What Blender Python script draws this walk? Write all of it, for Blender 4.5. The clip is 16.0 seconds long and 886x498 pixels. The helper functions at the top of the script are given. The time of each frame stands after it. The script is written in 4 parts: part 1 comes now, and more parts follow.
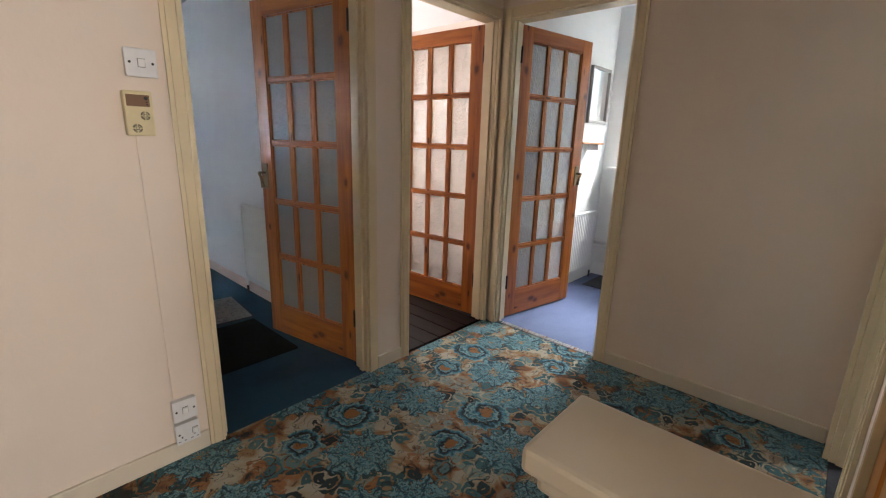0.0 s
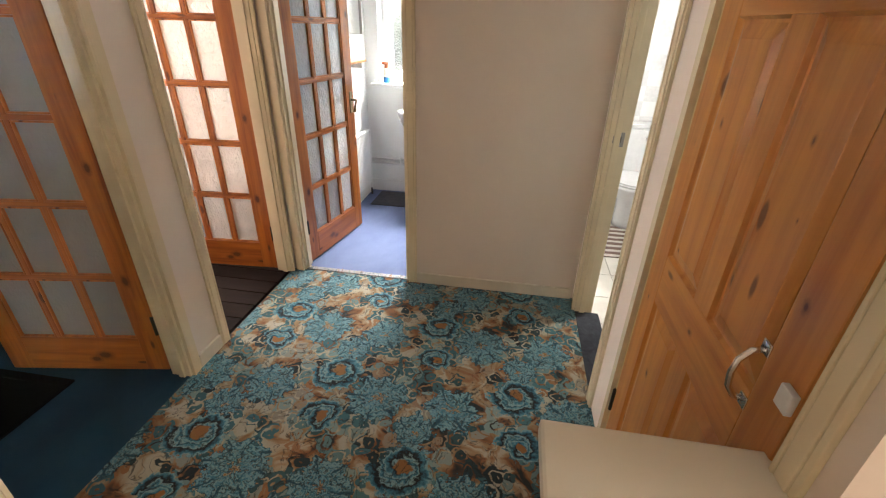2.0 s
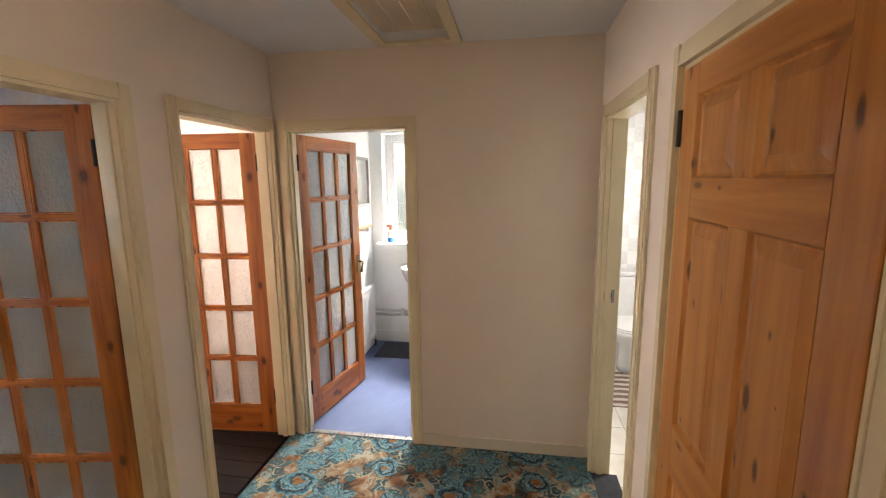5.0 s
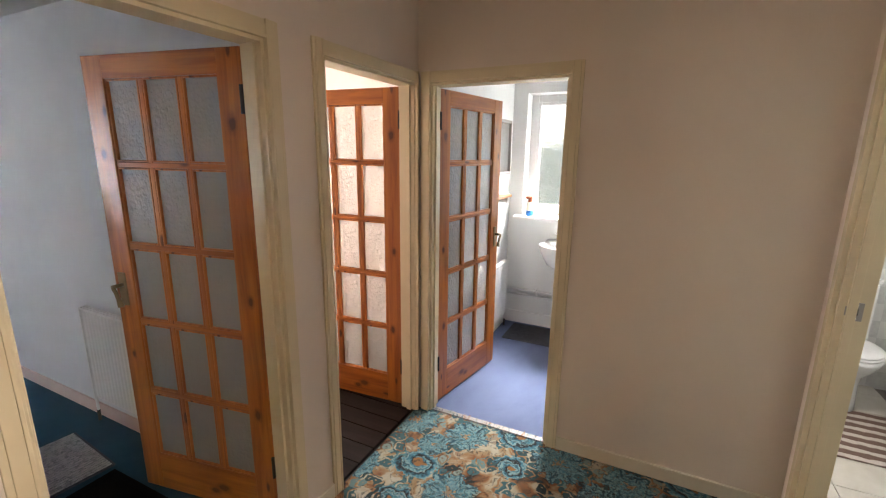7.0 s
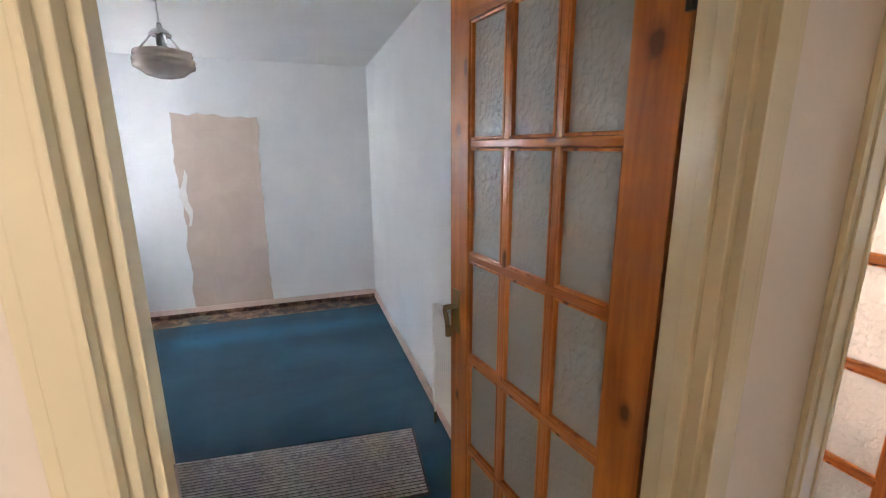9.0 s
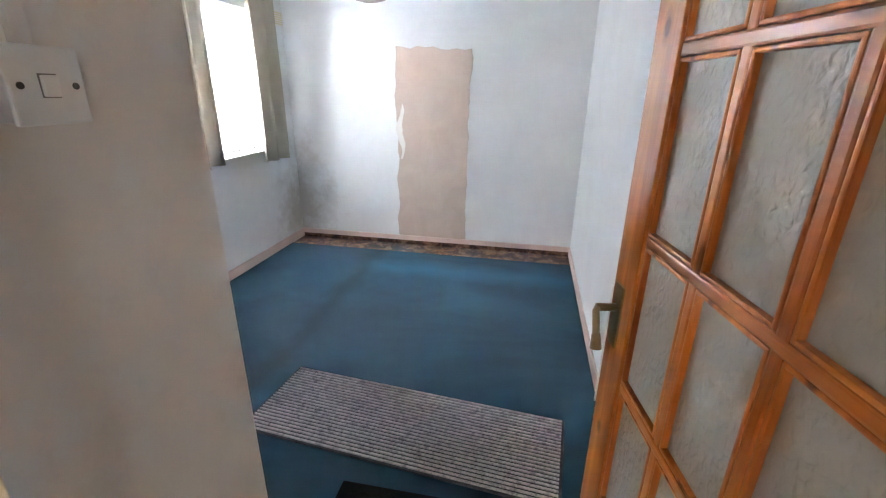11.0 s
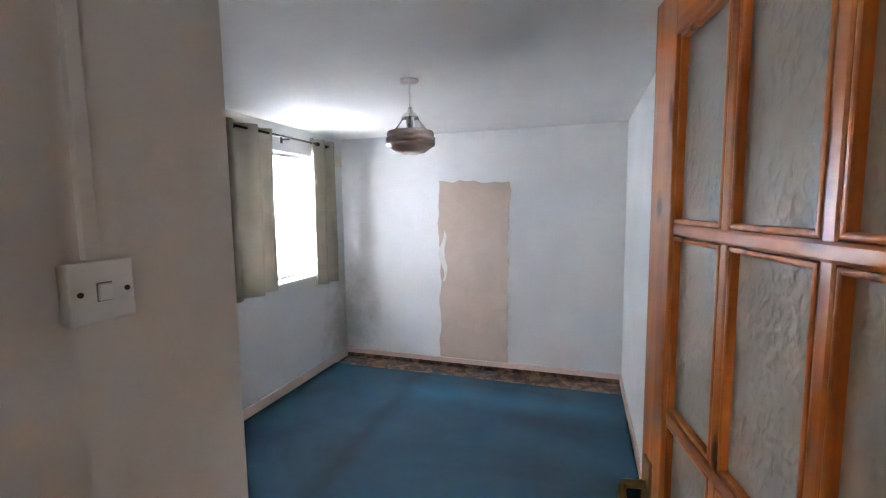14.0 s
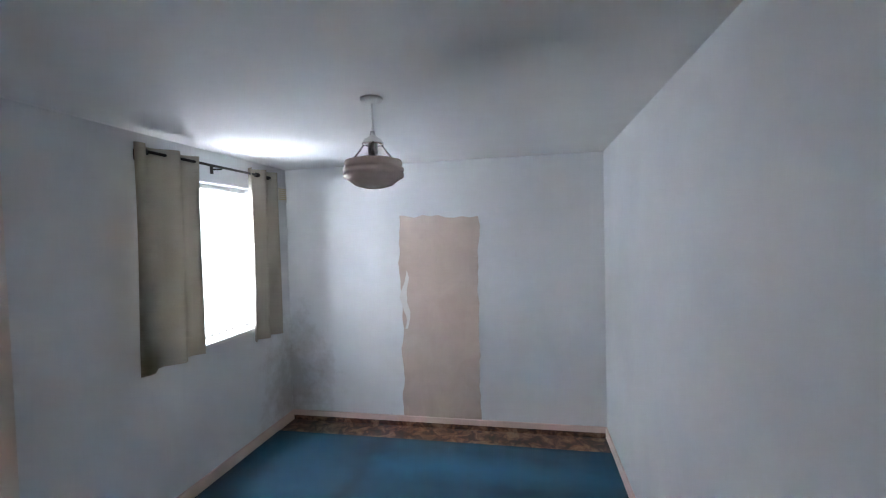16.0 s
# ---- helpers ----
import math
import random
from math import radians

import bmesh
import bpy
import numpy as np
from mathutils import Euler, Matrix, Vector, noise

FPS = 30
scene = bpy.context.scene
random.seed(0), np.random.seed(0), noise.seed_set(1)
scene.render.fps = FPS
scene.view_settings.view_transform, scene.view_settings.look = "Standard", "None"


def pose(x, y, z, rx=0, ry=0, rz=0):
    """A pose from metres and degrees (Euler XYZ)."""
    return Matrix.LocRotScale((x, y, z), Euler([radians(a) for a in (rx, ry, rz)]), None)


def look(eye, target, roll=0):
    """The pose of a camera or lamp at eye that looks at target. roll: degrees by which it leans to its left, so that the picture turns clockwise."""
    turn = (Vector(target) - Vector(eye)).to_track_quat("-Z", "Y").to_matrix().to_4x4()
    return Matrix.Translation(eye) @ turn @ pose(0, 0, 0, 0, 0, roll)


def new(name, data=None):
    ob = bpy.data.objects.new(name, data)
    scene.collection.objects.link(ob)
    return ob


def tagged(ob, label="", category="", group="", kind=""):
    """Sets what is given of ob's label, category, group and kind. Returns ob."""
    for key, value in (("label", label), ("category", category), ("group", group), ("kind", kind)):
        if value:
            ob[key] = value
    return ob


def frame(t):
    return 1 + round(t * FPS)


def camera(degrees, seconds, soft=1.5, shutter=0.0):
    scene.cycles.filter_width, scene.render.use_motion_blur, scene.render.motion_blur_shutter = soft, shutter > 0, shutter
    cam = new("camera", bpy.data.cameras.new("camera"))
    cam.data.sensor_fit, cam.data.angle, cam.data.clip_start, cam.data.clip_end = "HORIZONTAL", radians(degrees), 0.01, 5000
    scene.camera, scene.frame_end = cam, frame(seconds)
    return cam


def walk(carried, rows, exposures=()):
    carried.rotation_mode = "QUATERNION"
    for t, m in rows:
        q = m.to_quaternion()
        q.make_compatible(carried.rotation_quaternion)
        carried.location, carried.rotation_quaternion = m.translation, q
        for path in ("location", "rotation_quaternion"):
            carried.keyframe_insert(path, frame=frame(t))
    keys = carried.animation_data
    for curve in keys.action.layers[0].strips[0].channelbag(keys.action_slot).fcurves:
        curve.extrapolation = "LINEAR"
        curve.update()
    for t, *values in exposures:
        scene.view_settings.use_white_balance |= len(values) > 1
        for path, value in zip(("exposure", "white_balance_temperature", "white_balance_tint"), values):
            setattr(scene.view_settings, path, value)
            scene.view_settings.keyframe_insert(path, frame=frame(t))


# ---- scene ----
cam = camera(91.6, 16.0, 1.2)
PATH = [
    (0, (-0.145, -0.034, 1.262), (-1.454, 1.396, 0.771), 1.7),
    (0.5, (-0.215, 0.008, 1.345), (-1.306, 1.559, 0.708), 0.9),
    (1, (-0.342, 0.027, 1.412), (-1.127, 1.711, 0.671), 1.2),
    (1.5, (-0.491, -0.035, 1.544), (-0.869, 1.756, 0.739), 1.2),
    (2, (-0.45, -0.078, 1.547), (-0.725, 1.676, 0.626), 1.4),
    (2.5, (-0.418, -0.107, 1.542), (-0.584, 1.627, 0.559), 1.5),
    (3, (-0.424, -0.12, 1.593), (-0.616, 1.698, 0.78), 0.6),
    (3.5, (-0.434, -0.136, 1.647), (-0.662, 1.773, 1.094), -0.2),
    (4, (-0.443, -0.155, 1.688), (-0.693, 1.81, 1.414), -0.5),
    (6.5, (-0.486, 0.016, 1.665), (-1.142, 1.853, 1.224), 0.4),
    (7, (-0.657, 0.153, 1.624), (-1.508, 1.909, 1.186), 0.7),
    (7.5, (-0.85, 0.278, 1.638), (-1.919, 1.915, 1.217), 0.7),
    (8, (-1.035, 0.443, 1.6), (-2.517, 1.718, 1.174), -0.7),
    (8.5, (-1.21, 0.612, 1.594), (-2.979, 1.438, 1.161), -1.4),
    (9, (-1.445, 0.705, 1.548), (-3.294, 1.315, 1.091), -0.3),
    (9.5, (-1.703, 0.749, 1.547), (-3.612, 1.065, 1.042), -0.2),
    (10, (-1.791, 0.823, 1.532), (-3.724, 0.822, 1.018), -0.1),
    (12.5, (-1.793, 1.028, 1.459), (-3.515, 0.42, 0.644), -0.8),
    (13, (-1.802, 1.024, 1.518), (-3.612, 0.398, 0.942), -0.5),
    (13.5, (-1.802, 1.032, 1.565), (-3.666, 0.405, 1.203), -0.7),
    (14, (-1.805, 1.035, 1.605), (-3.699, 0.422, 1.409), -0.7),
    (14.5, (-1.82, 1.026, 1.645), (-3.732, 0.44, 1.607), -0.8),
    (15, (-1.924, 0.956, 1.664), (-3.84, 0.382, 1.641), -1.5),
    (15.5, (-2.083, 0.861, 1.696), (-4.031, 0.41, 1.692), -1.5),
    (16, (-2.221, 0.791, 1.678), (-4.182, 0.404, 1.613), -1.5),
]
EXPOSURES = [(0, 0.82, 6150, 10), (1.5, 1.38, 6400, 10), (3, 1.55, 6600, 12), (4, 1.5, 6800, 13), (6.5, 1.3, 6700, 12), (7, 1.25, 6600, 12), (8, 0.5, 6500, 12), (8.5, 0.75, 6500, 12), (9, 1.6, 6500, 11), (10, 2.05, 6450, 10), (12.5, 2.05, 6400, 11), (14.5, 1.38, 6350, 12), (15.5, 1.25, 6150, 11), (16, 1.15, 6050, 10)]
walk(cam, [(t, look(eye, target, roll)) for t, eye, target, roll in PATH], EXPOSURES)

# ---- world and light ----
world = bpy.data.worlds.new("world")
scene.world = world
world.use_nodes = True
wn = world.node_tree
sky = wn.nodes.new("ShaderNodeTexSky")
sky.sky_type = "NISHITA"
sky.sun_disc = False
sky.sun_elevation, sky.sun_rotation = radians(40), radians(60)
wn.links.new(sky.outputs[0], wn.nodes["Background"].inputs[0])
wn.nodes["Background"].inputs[1].default_value = 0.15

sun = new("sun", bpy.data.lights.new("sun", "SUN"))
sun.data.energy, sun.data.angle, sun.data.color = 1.2, radians(12), (1.0, 0.96, 0.9)
sun.matrix_world = look((6, 4, 9), (0, 0, 0))


def window_light(name, eye, target, w, h, watts, colour):
    lamp = new(name, bpy.data.lights.new(name, "AREA"))
    lamp.data.shape, lamp.data.size, lamp.data.size_y = "RECTANGLE", w, h
    lamp.data.energy, lamp.data.color = watts, colour
    lamp.matrix_world = look(eye, target)
    return lamp


window_light("window_light_bedroom", (-4.78, -1.74, 1.38), (-4.5, 0, 1.30), 0.80, 0.86, 395, (1.0, 0.97, 0.96))
window_light("window_light_bathroom", (-1.22, 4.95, 2.95), (-1.22, 3.2, 0.7), 1.2, 0.9, 290, (1.0, 0.98, 0.97))
window_light("window_light_box_room", (-4.76, 2.55, 1.5), (0, 2.55, 1.3), 1.3, 1.1, 34, (1.0, 0.95, 0.92))
window_light("window_light_toilet", (1.16, 3.0, 1.55), (0, 3.0, 1.2), 0.7, 0.8, 14, (1.0, 0.97, 0.94))
window_light("window_light_stairs", (3.26, -0.05, 1.15), (0, -0.05, 1.45), 0.7, 1.1, 46, (1.0, 0.93, 0.86))


# ---- materials ----
def material(name, rough=0.6, metal=0.0):
    m = bpy.data.materials.new(name)
    m.use_nodes = True
    nt = m.node_tree
    b = nt.nodes["Principled BSDF"]
    b.inputs["Roughness"].default_value, b.inputs["Metallic"].default_value = rough, metal
    return m, nt, b


def node(nt, kind, **values):
    n = nt.nodes.new(kind)
    for k, v in values.items():
        n.inputs[k.replace("_", " ")].default_value = v
    return n


def coords(nt, scale=(1, 1, 1), turn=(0, 0, 0), kind="Object"):
    c = nt.nodes.new("ShaderNodeTexCoord")
    m = node(nt, "ShaderNodeMapping", Scale=scale, Rotation=turn)
    nt.links.new(c.outputs[kind], m.inputs["Vector"])
    return m.outputs[0]


def noise_of(nt, vec, scale, detail=4, rough=0.55, distort=0.0):
    n = node(nt, "ShaderNodeTexNoise", Scale=scale, Detail=detail, Roughness=rough, Distortion=distort)
    nt.links.new(vec, n.inputs["Vector"])
    return n.outputs["Fac"]


def ramp(nt, fac, stops):
    r = nt.nodes.new("ShaderNodeValToRGB")
    while len(r.color_ramp.elements) < len(stops):
        r.color_ramp.elements.new(0.5)
    for e, (p, c) in zip(r.color_ramp.elements, stops):
        e.position, e.color = p, (*c, 1) if len(c) == 3 else c
    nt.links.new(fac, r.inputs[0])
    return r.outputs[0]


def mix(nt, fac, a, b, kind="MIX"):
    n = nt.nodes.new("ShaderNodeMix")
    n.data_type, n.blend_type = "RGBA", kind
    for sock, v in ((n.inputs[0], fac), (n.inputs[6], a), (n.inputs[7], b)):
        if isinstance(v, (int, float)):
            sock.default_value = v
        elif isinstance(v, tuple):
            sock.default_value = (*v, 1)
        else:
            nt.links.new(v, sock)
    return n.outputs[2]


def bump(nt, bsdf, height, strength=0.3, distance=0.01):
    n = node(nt, "ShaderNodeBump", Strength=strength, Distance=distance)
    nt.links.new(height, n.inputs["Height"])
    nt.links.new(n.outputs[0], bsdf.inputs["Normal"])


def maths(nt, op, a, b=0.0):
    n = nt.nodes.new("ShaderNodeMath")
    n.operation = op
    for sock, v in ((n.inputs[0], a), (n.inputs[1], b)):
        if isinstance(v, (int, float)):
            sock.default_value = v
        else:
            nt.links.new(v, sock)
    return n.outputs[0]


def paint(name, colour, rough=0.6, vary=0.06, bumps=0.12, scale=90, stain=None):
    """Painted plaster or wood: faint mottling, roller texture."""
    m, nt, b = material(name, rough)
    v = coords(nt)
    low = tuple(c * (1 - vary) for c in colour)
    col = mix(nt, ramp(nt, noise_of(nt, v, 2.2, 5), [(0.35, (0, 0, 0)), (0.7, (1, 1, 1))]), low, colour)
    if stain:
        col = mix(nt, ramp(nt, noise_of(nt, v, 5.0, 6, 0.7), [(0.56, (0, 0, 0)), (0.78, (0.6, 0.6, 0.6))]), col, stain)
    nt.links.new(col, b.inputs["Base Color"])
    bump(nt, b, noise_of(nt, v, scale, 4), bumps, 0.004)
    return m


def plain(name, colour, rough=0.4, metal=0.0):
    m, nt, b = material(name, rough, metal)
    v = coords(nt)
    col = mix(nt, noise_of(nt, v, 35, 3), tuple(c * 0.85 for c in colour), colour)
    nt.links.new(col, b.inputs["Base Color"])
    return m


KNOTS = [(0.055, 1.715, 1.0), (0.045, 1.03, 0.8), (0.06, 0.52, 0.9), (0.705, 1.60, 0.8), (0.71, 0.71, 0.7), (0.285, 0.10, 1.1), (0.335, 0.075, 0.9), (0.262, 1.62, 0.6), (0.50, 1.33, 0.5)]
PALE_KNOTS = [(0.10, 1.72, 0.54), (0.27, 1.66, 0.42), (0.46, 1.76, 0.54), (0.18, 1.36, 0.48), (0.52, 1.40, 0.42), (0.44, 1.10, 0.60), (0.16, 1.02, 0.36), (0.20, 0.62, 0.54), (0.50, 0.48, 0.48), (0.66, 1.18, 0.48), (0.05, 0.80, 0.42), (0.60, 0.66, 0.42), (0.36, 0.90, 0.48), (0.56, 1.28, 0.30)]


def pine(name, axis, tint=1.0, light=(0.53, 0.165, 0.024), dark=(0.23, 0.050, 0.007), knots=KNOTS):
    """Varnished knotty pine, grain along the given local axis."""
    m, nt, b = material(name, 0.34)
    squash = [26.0, 26.0, 26.0]
    squash[axis] = 1.5
    g = coords(nt, squash)
    wide = [7.0, 7.0, 7.0]
    wide[axis] = 0.7
    info = nt.nodes.new("ShaderNodeObjectInfo")
    shift = nt.nodes.new("ShaderNodeVectorMath")
    shift.operation = "ADD"
    nt.links.new(g, shift.inputs[0])
    nt.links.new(maths(nt, "MULTIPLY", info.outputs["Random"], 40.0), shift.inputs[1])
    grain = noise_of(nt, shift.outputs[0], 1.0, 6, 0.6, 0.5)
    col = ramp(nt, grain, [(0.32, tuple(c * tint for c in dark)), (0.62, tuple(c * tint for c in light))])
    broad = noise_of(nt, coords(nt, wide), 1.0, 3)
    col = mix(nt, maths(nt, "MULTIPLY", broad, 0.55), col, tuple(c * 0.55 * tint for c in light))
    k = [15.0, 15.0, 15.0]
    k[axis] = 5.2
    kv = coords(nt, k)
    vor = node(nt, "ShaderNodeTexVoronoi", Scale=1.0, Randomness=1.0)
    nt.links.new(kv, vor.inputs["Vector"])
    spots = ramp(nt, vor.outputs["Distance"], [(0.12, (1, 1, 1)), (0.19, (0, 0, 0))])
    pick = nt.nodes.new("ShaderNodeSeparateColor")
    nt.links.new(vor.outputs["Color"], pick.inputs[0])
    keep = maths(nt, "GREATER_THAN", pick.outputs[0], 0.50)
    col = mix(nt, maths(nt, "MULTIPLY", spots, maths(nt, "MULTIPLY", keep, 0.85)), col, (0.075, 0.020, 0.006))
    squeeze = [1.0, 0.0, 1.0]
    if axis == 2:
        squeeze[2] = 0.6
    else:
        squeeze[0] = 0.6
    kn = coords(nt, squeeze)
    rough_edge = maths(nt, "MULTIPLY", noise_of(nt, coords(nt, (60, 60, 60)), 1.0, 3), 0.010)
    for kx, kz, size in knots:
        d = nt.nodes.new("ShaderNodeVectorMath")
        d.operation = "DISTANCE"
        nt.links.new(kn, d.inputs[0])
        d.inputs[1].default_value = (kx * squeeze[0], 0, kz * squeeze[2])
        far = maths(nt, "MULTIPLY", maths(nt, "ADD", d.outputs["Value"], rough_edge), 10 / size)
        col = mix(nt, ramp(nt, far, [(0.16, (0.92, 0.92, 0.92)), (0.22, (0.42, 0.42, 0.42)), (0.34, (0, 0, 0))]), col, (0.085, 0.020, 0.005))
    nt.links.new(col, b.inputs["Base Color"])
    b.inputs["Coat Weight"].default_value = 0.15
    bump(nt, b, grain, 0.08, 0.002)
    return m


def floral_carpet():
    """Old patterned carpet: blue-green rosettes and scrolls on cream with ochre and near-black."""
    m, nt, b = material("floral_carpet", 0.95)
    v = coords(nt)

    def warped(scale, amount, src):
        n = node(nt, "ShaderNodeTexNoise", Scale=scale, Detail=2.0)
        nt.links.new(v, n.inputs["Vector"])
        o = nt.nodes.new("ShaderNodeVectorMath")
        o.operation = "MULTIPLY_ADD"
        nt.links.new(n.outputs["Color"], o.inputs[0])
        o.inputs[1].default_value = (amount, amount, 0.0)
        nt.links.new(src, o.inputs[2])
        return o.outputs[0]

    def cells(vec, scale, rnd):
        n = node(nt, "ShaderNodeTexVoronoi", Scale=scale, Randomness=rnd)
        n.voronoi_dimensions = "2D"
        nt.links.new(vec, n.inputs["Vector"])
        p = nt.nodes.new("ShaderNodeSeparateColor")
        nt.links.new(n.outputs["Color"], p.inputs[0])
        return n.outputs["Distance"], p.outputs

    soft, fine = warped(11, 0.075, v), warped(24, 0.030, v)
    both = warped(26, 0.035, soft)
    ground = ramp(nt, noise_of(nt, soft, 6.5, 3, 0.6, 0.9), [(0.36, (0.020, 0.024, 0.022)), (0.43, (0.25, 0.10, 0.030)), (0.50, (0.34, 0.22, 0.11)), (0.56, (0.42, 0.36, 0.25)), (0.68, (0.46, 0.42, 0.32))])
    # small scrolled leaves
    ld, lp = cells(both, 15.0, 1.0)
    curl = ramp(nt, maths(nt, "PINGPONG", maths(nt, "MULTIPLY", ld, 2.2), 0.5), [(0.10, (0, 0, 0)), (0.20, (1, 1, 1))])
    leafcol = ramp(nt, lp[1], [(0.0, (0.010, 0.014, 0.015)), (0.25, (0.030, 0.085, 0.090)), (0.5, (0.055, 0.16, 0.18)), (0.75, (0.24, 0.31, 0.27)), (0.95, (0.33, 0.15, 0.055))])
    col = mix(nt, maths(nt, "MULTIPLY", curl, maths(nt, "GREATER_THAN", lp[0], 0.30)), ground, leafcol)
    # woven motifs on a half-drop repeat, 0.88 m across and 0.91 m along
    flat = nt.nodes.new("ShaderNodeVectorMath")
    flat.operation = "MULTIPLY"
    wobble = warped(30, 0.030, warped(13, 0.070, v))
    nt.links.new(wobble, flat.inputs[0])
    flat.inputs[1].default_value = (1, 1, 0)
    rough_edge = maths(nt, "MULTIPLY", maths(nt, "SUBTRACT", noise_of(nt, v, 42, 4, 0.65), 0.5), 1.15)

    def polar(cx, cy):
        near = []
        for ox, oy in ((0, 0), (0.44, 0.455)):
            d = nt.nodes.new("ShaderNodeVectorMath")
            d.operation = "SUBTRACT"
            nt.links.new(flat.outputs[0], d.inputs[0])
            d.inputs[1].default_value = (cx + ox + 0.05, cy + oy + 0.05, 0)
            w = nt.nodes.new("ShaderNodeVectorMath")
            w.operation = "WRAP"
            nt.links.new(d.outputs[0], w.inputs[0])
            w.inputs[1].default_value, w.inputs[2].default_value = (0.44, 0.455, 1), (-0.44, -0.455, -1)
            ln = nt.nodes.new("ShaderNodeVectorMath")
            ln.operation = "LENGTH"
            nt.links.new(w.outputs[0], ln.inputs[0])
            near.append((w.outputs[0], ln.outputs["Value"]))
        second = maths(nt, "LESS_THAN", near[1][1], near[0][1])
        sp = nt.nodes.new("ShaderNodeSeparateXYZ")
        nt.links.new(mix(nt, second, near[0][0], near[1][0]), sp.inputs[0])
        return maths(nt, "MINIMUM", near[0][1], near[1][1]), maths(nt, "ARCTAN2", sp.outputs[1], sp.outputs[0])

    INK, DEEP, TEAL, PALE = (0.008, 0.012, 0.014), (0.015, 0.070, 0.100), (0.050, 0.20, 0.265), (0.24, 0.38, 0.38)
    CREAM, OCHRE = (0.46, 0.40, 0.28), (0.30, 0.125, 0.030)

    def inside(t):
        return ramp(nt, t, [(0.97, (1, 1, 1)), (1.0, (0, 0, 0))])

    # flower heads: rings of lobed petals
    for cx, cy, size, petals, turn in ((-1.40, 0.87, 0.135, 8, 0.3), (-1.05, 0.86, 0.120, 6, 0.0), (-1.631, 1.173, 0.085, 7, 0.8), (-1.19, 0.70, 0.075, 5, 0.2)):
        d, th = polar(cx, cy)
        lobe = maths(nt, "COSINE", maths(nt, "ADD", maths(nt, "MULTIPLY", th, petals), turn))
        t = maths(nt, "ADD", maths(nt, "ADD", maths(nt, "DIVIDE", d, size), maths(nt, "MULTIPLY", lobe, -0.10)), rough_edge)
        rings = ramp(nt, t, [(0.0, OCHRE), (0.08, CREAM), (0.17, INK), (0.22, TEAL), (0.33, PALE), (0.40, DEEP), (0.45, TEAL), (0.58, PALE), (0.66, INK), (0.71, TEAL), (0.84, PALE), (0.93, TEAL), (0.97, INK)])
        vein = ramp(nt, maths(nt, "ABSOLUTE", maths(nt, "SINE", maths(nt, "ADD", maths(nt, "MULTIPLY", th, petals * 0.5), turn * 0.5))), [(0.10, (1, 1, 1)), (0.24, (0, 0, 0))])
        rings = mix(nt, maths(nt, "MULTIPLY", vein, maths(nt, "GREATER_THAN", t, 0.4)), rings, DEEP)
        col = mix(nt, inside(t), col, rings)
    # scrolled leaves curling round an ochre eye
    for cx, cy, size, way in ((-1.64, 1.00, 0.115, 1), (-1.178, 1.17, 0.085, -1)):
        d, th = polar(cx, cy)
        t = maths(nt, "ADD", maths(nt, "ADD", maths(nt, "DIVIDE", d, size), maths(nt, "MULTIPLY", th, way * 0.075)), rough_edge)
        band = maths(nt, "FRACT", maths(nt, "ADD", maths(nt, "ADD", maths(nt, "DIVIDE", d, size * 0.62), maths(nt, "MULTIPLY", th, way / 6.2832)), maths(nt, "MULTIPLY", rough_edge, 0.9)))
        leaf = ramp(nt, band, [(0.0, INK), (0.08, INK), (0.16, DEEP), (0.34, TEAL), (0.50, PALE), (0.62, DEEP), (0.72, TEAL), (0.84, PALE), (0.97, INK)])
        leaf = mix(nt, ramp(nt, maths(nt, "DIVIDE", d, size), [(0.26, (1, 1, 1)), (0.32, (0, 0, 0))]), leaf, OCHRE)
        col = mix(nt, inside(t), col, leaf)
    lines = ramp(nt, noise_of(nt, both, 10, 2, 0.5, 1.8), [(0.475, (0, 0, 0)), (0.497, (1, 1, 1)), (0.519, (0, 0, 0))])
    col = mix(nt, maths(nt, "MULTIPLY", lines, 0.8), col, (0.008, 0.010, 0.010))
    pile = noise_of(nt, v, 380, 2)
    col = mix(nt, 0.55, col, mix(nt, pile, (0.25, 0.25, 0.25), (0.95, 0.95, 0.95)), "MULTIPLY")
    nt.links.new(col, b.inputs["Base Color"])
    bump(nt, b, pile, 0.5, 0.004)
    return m


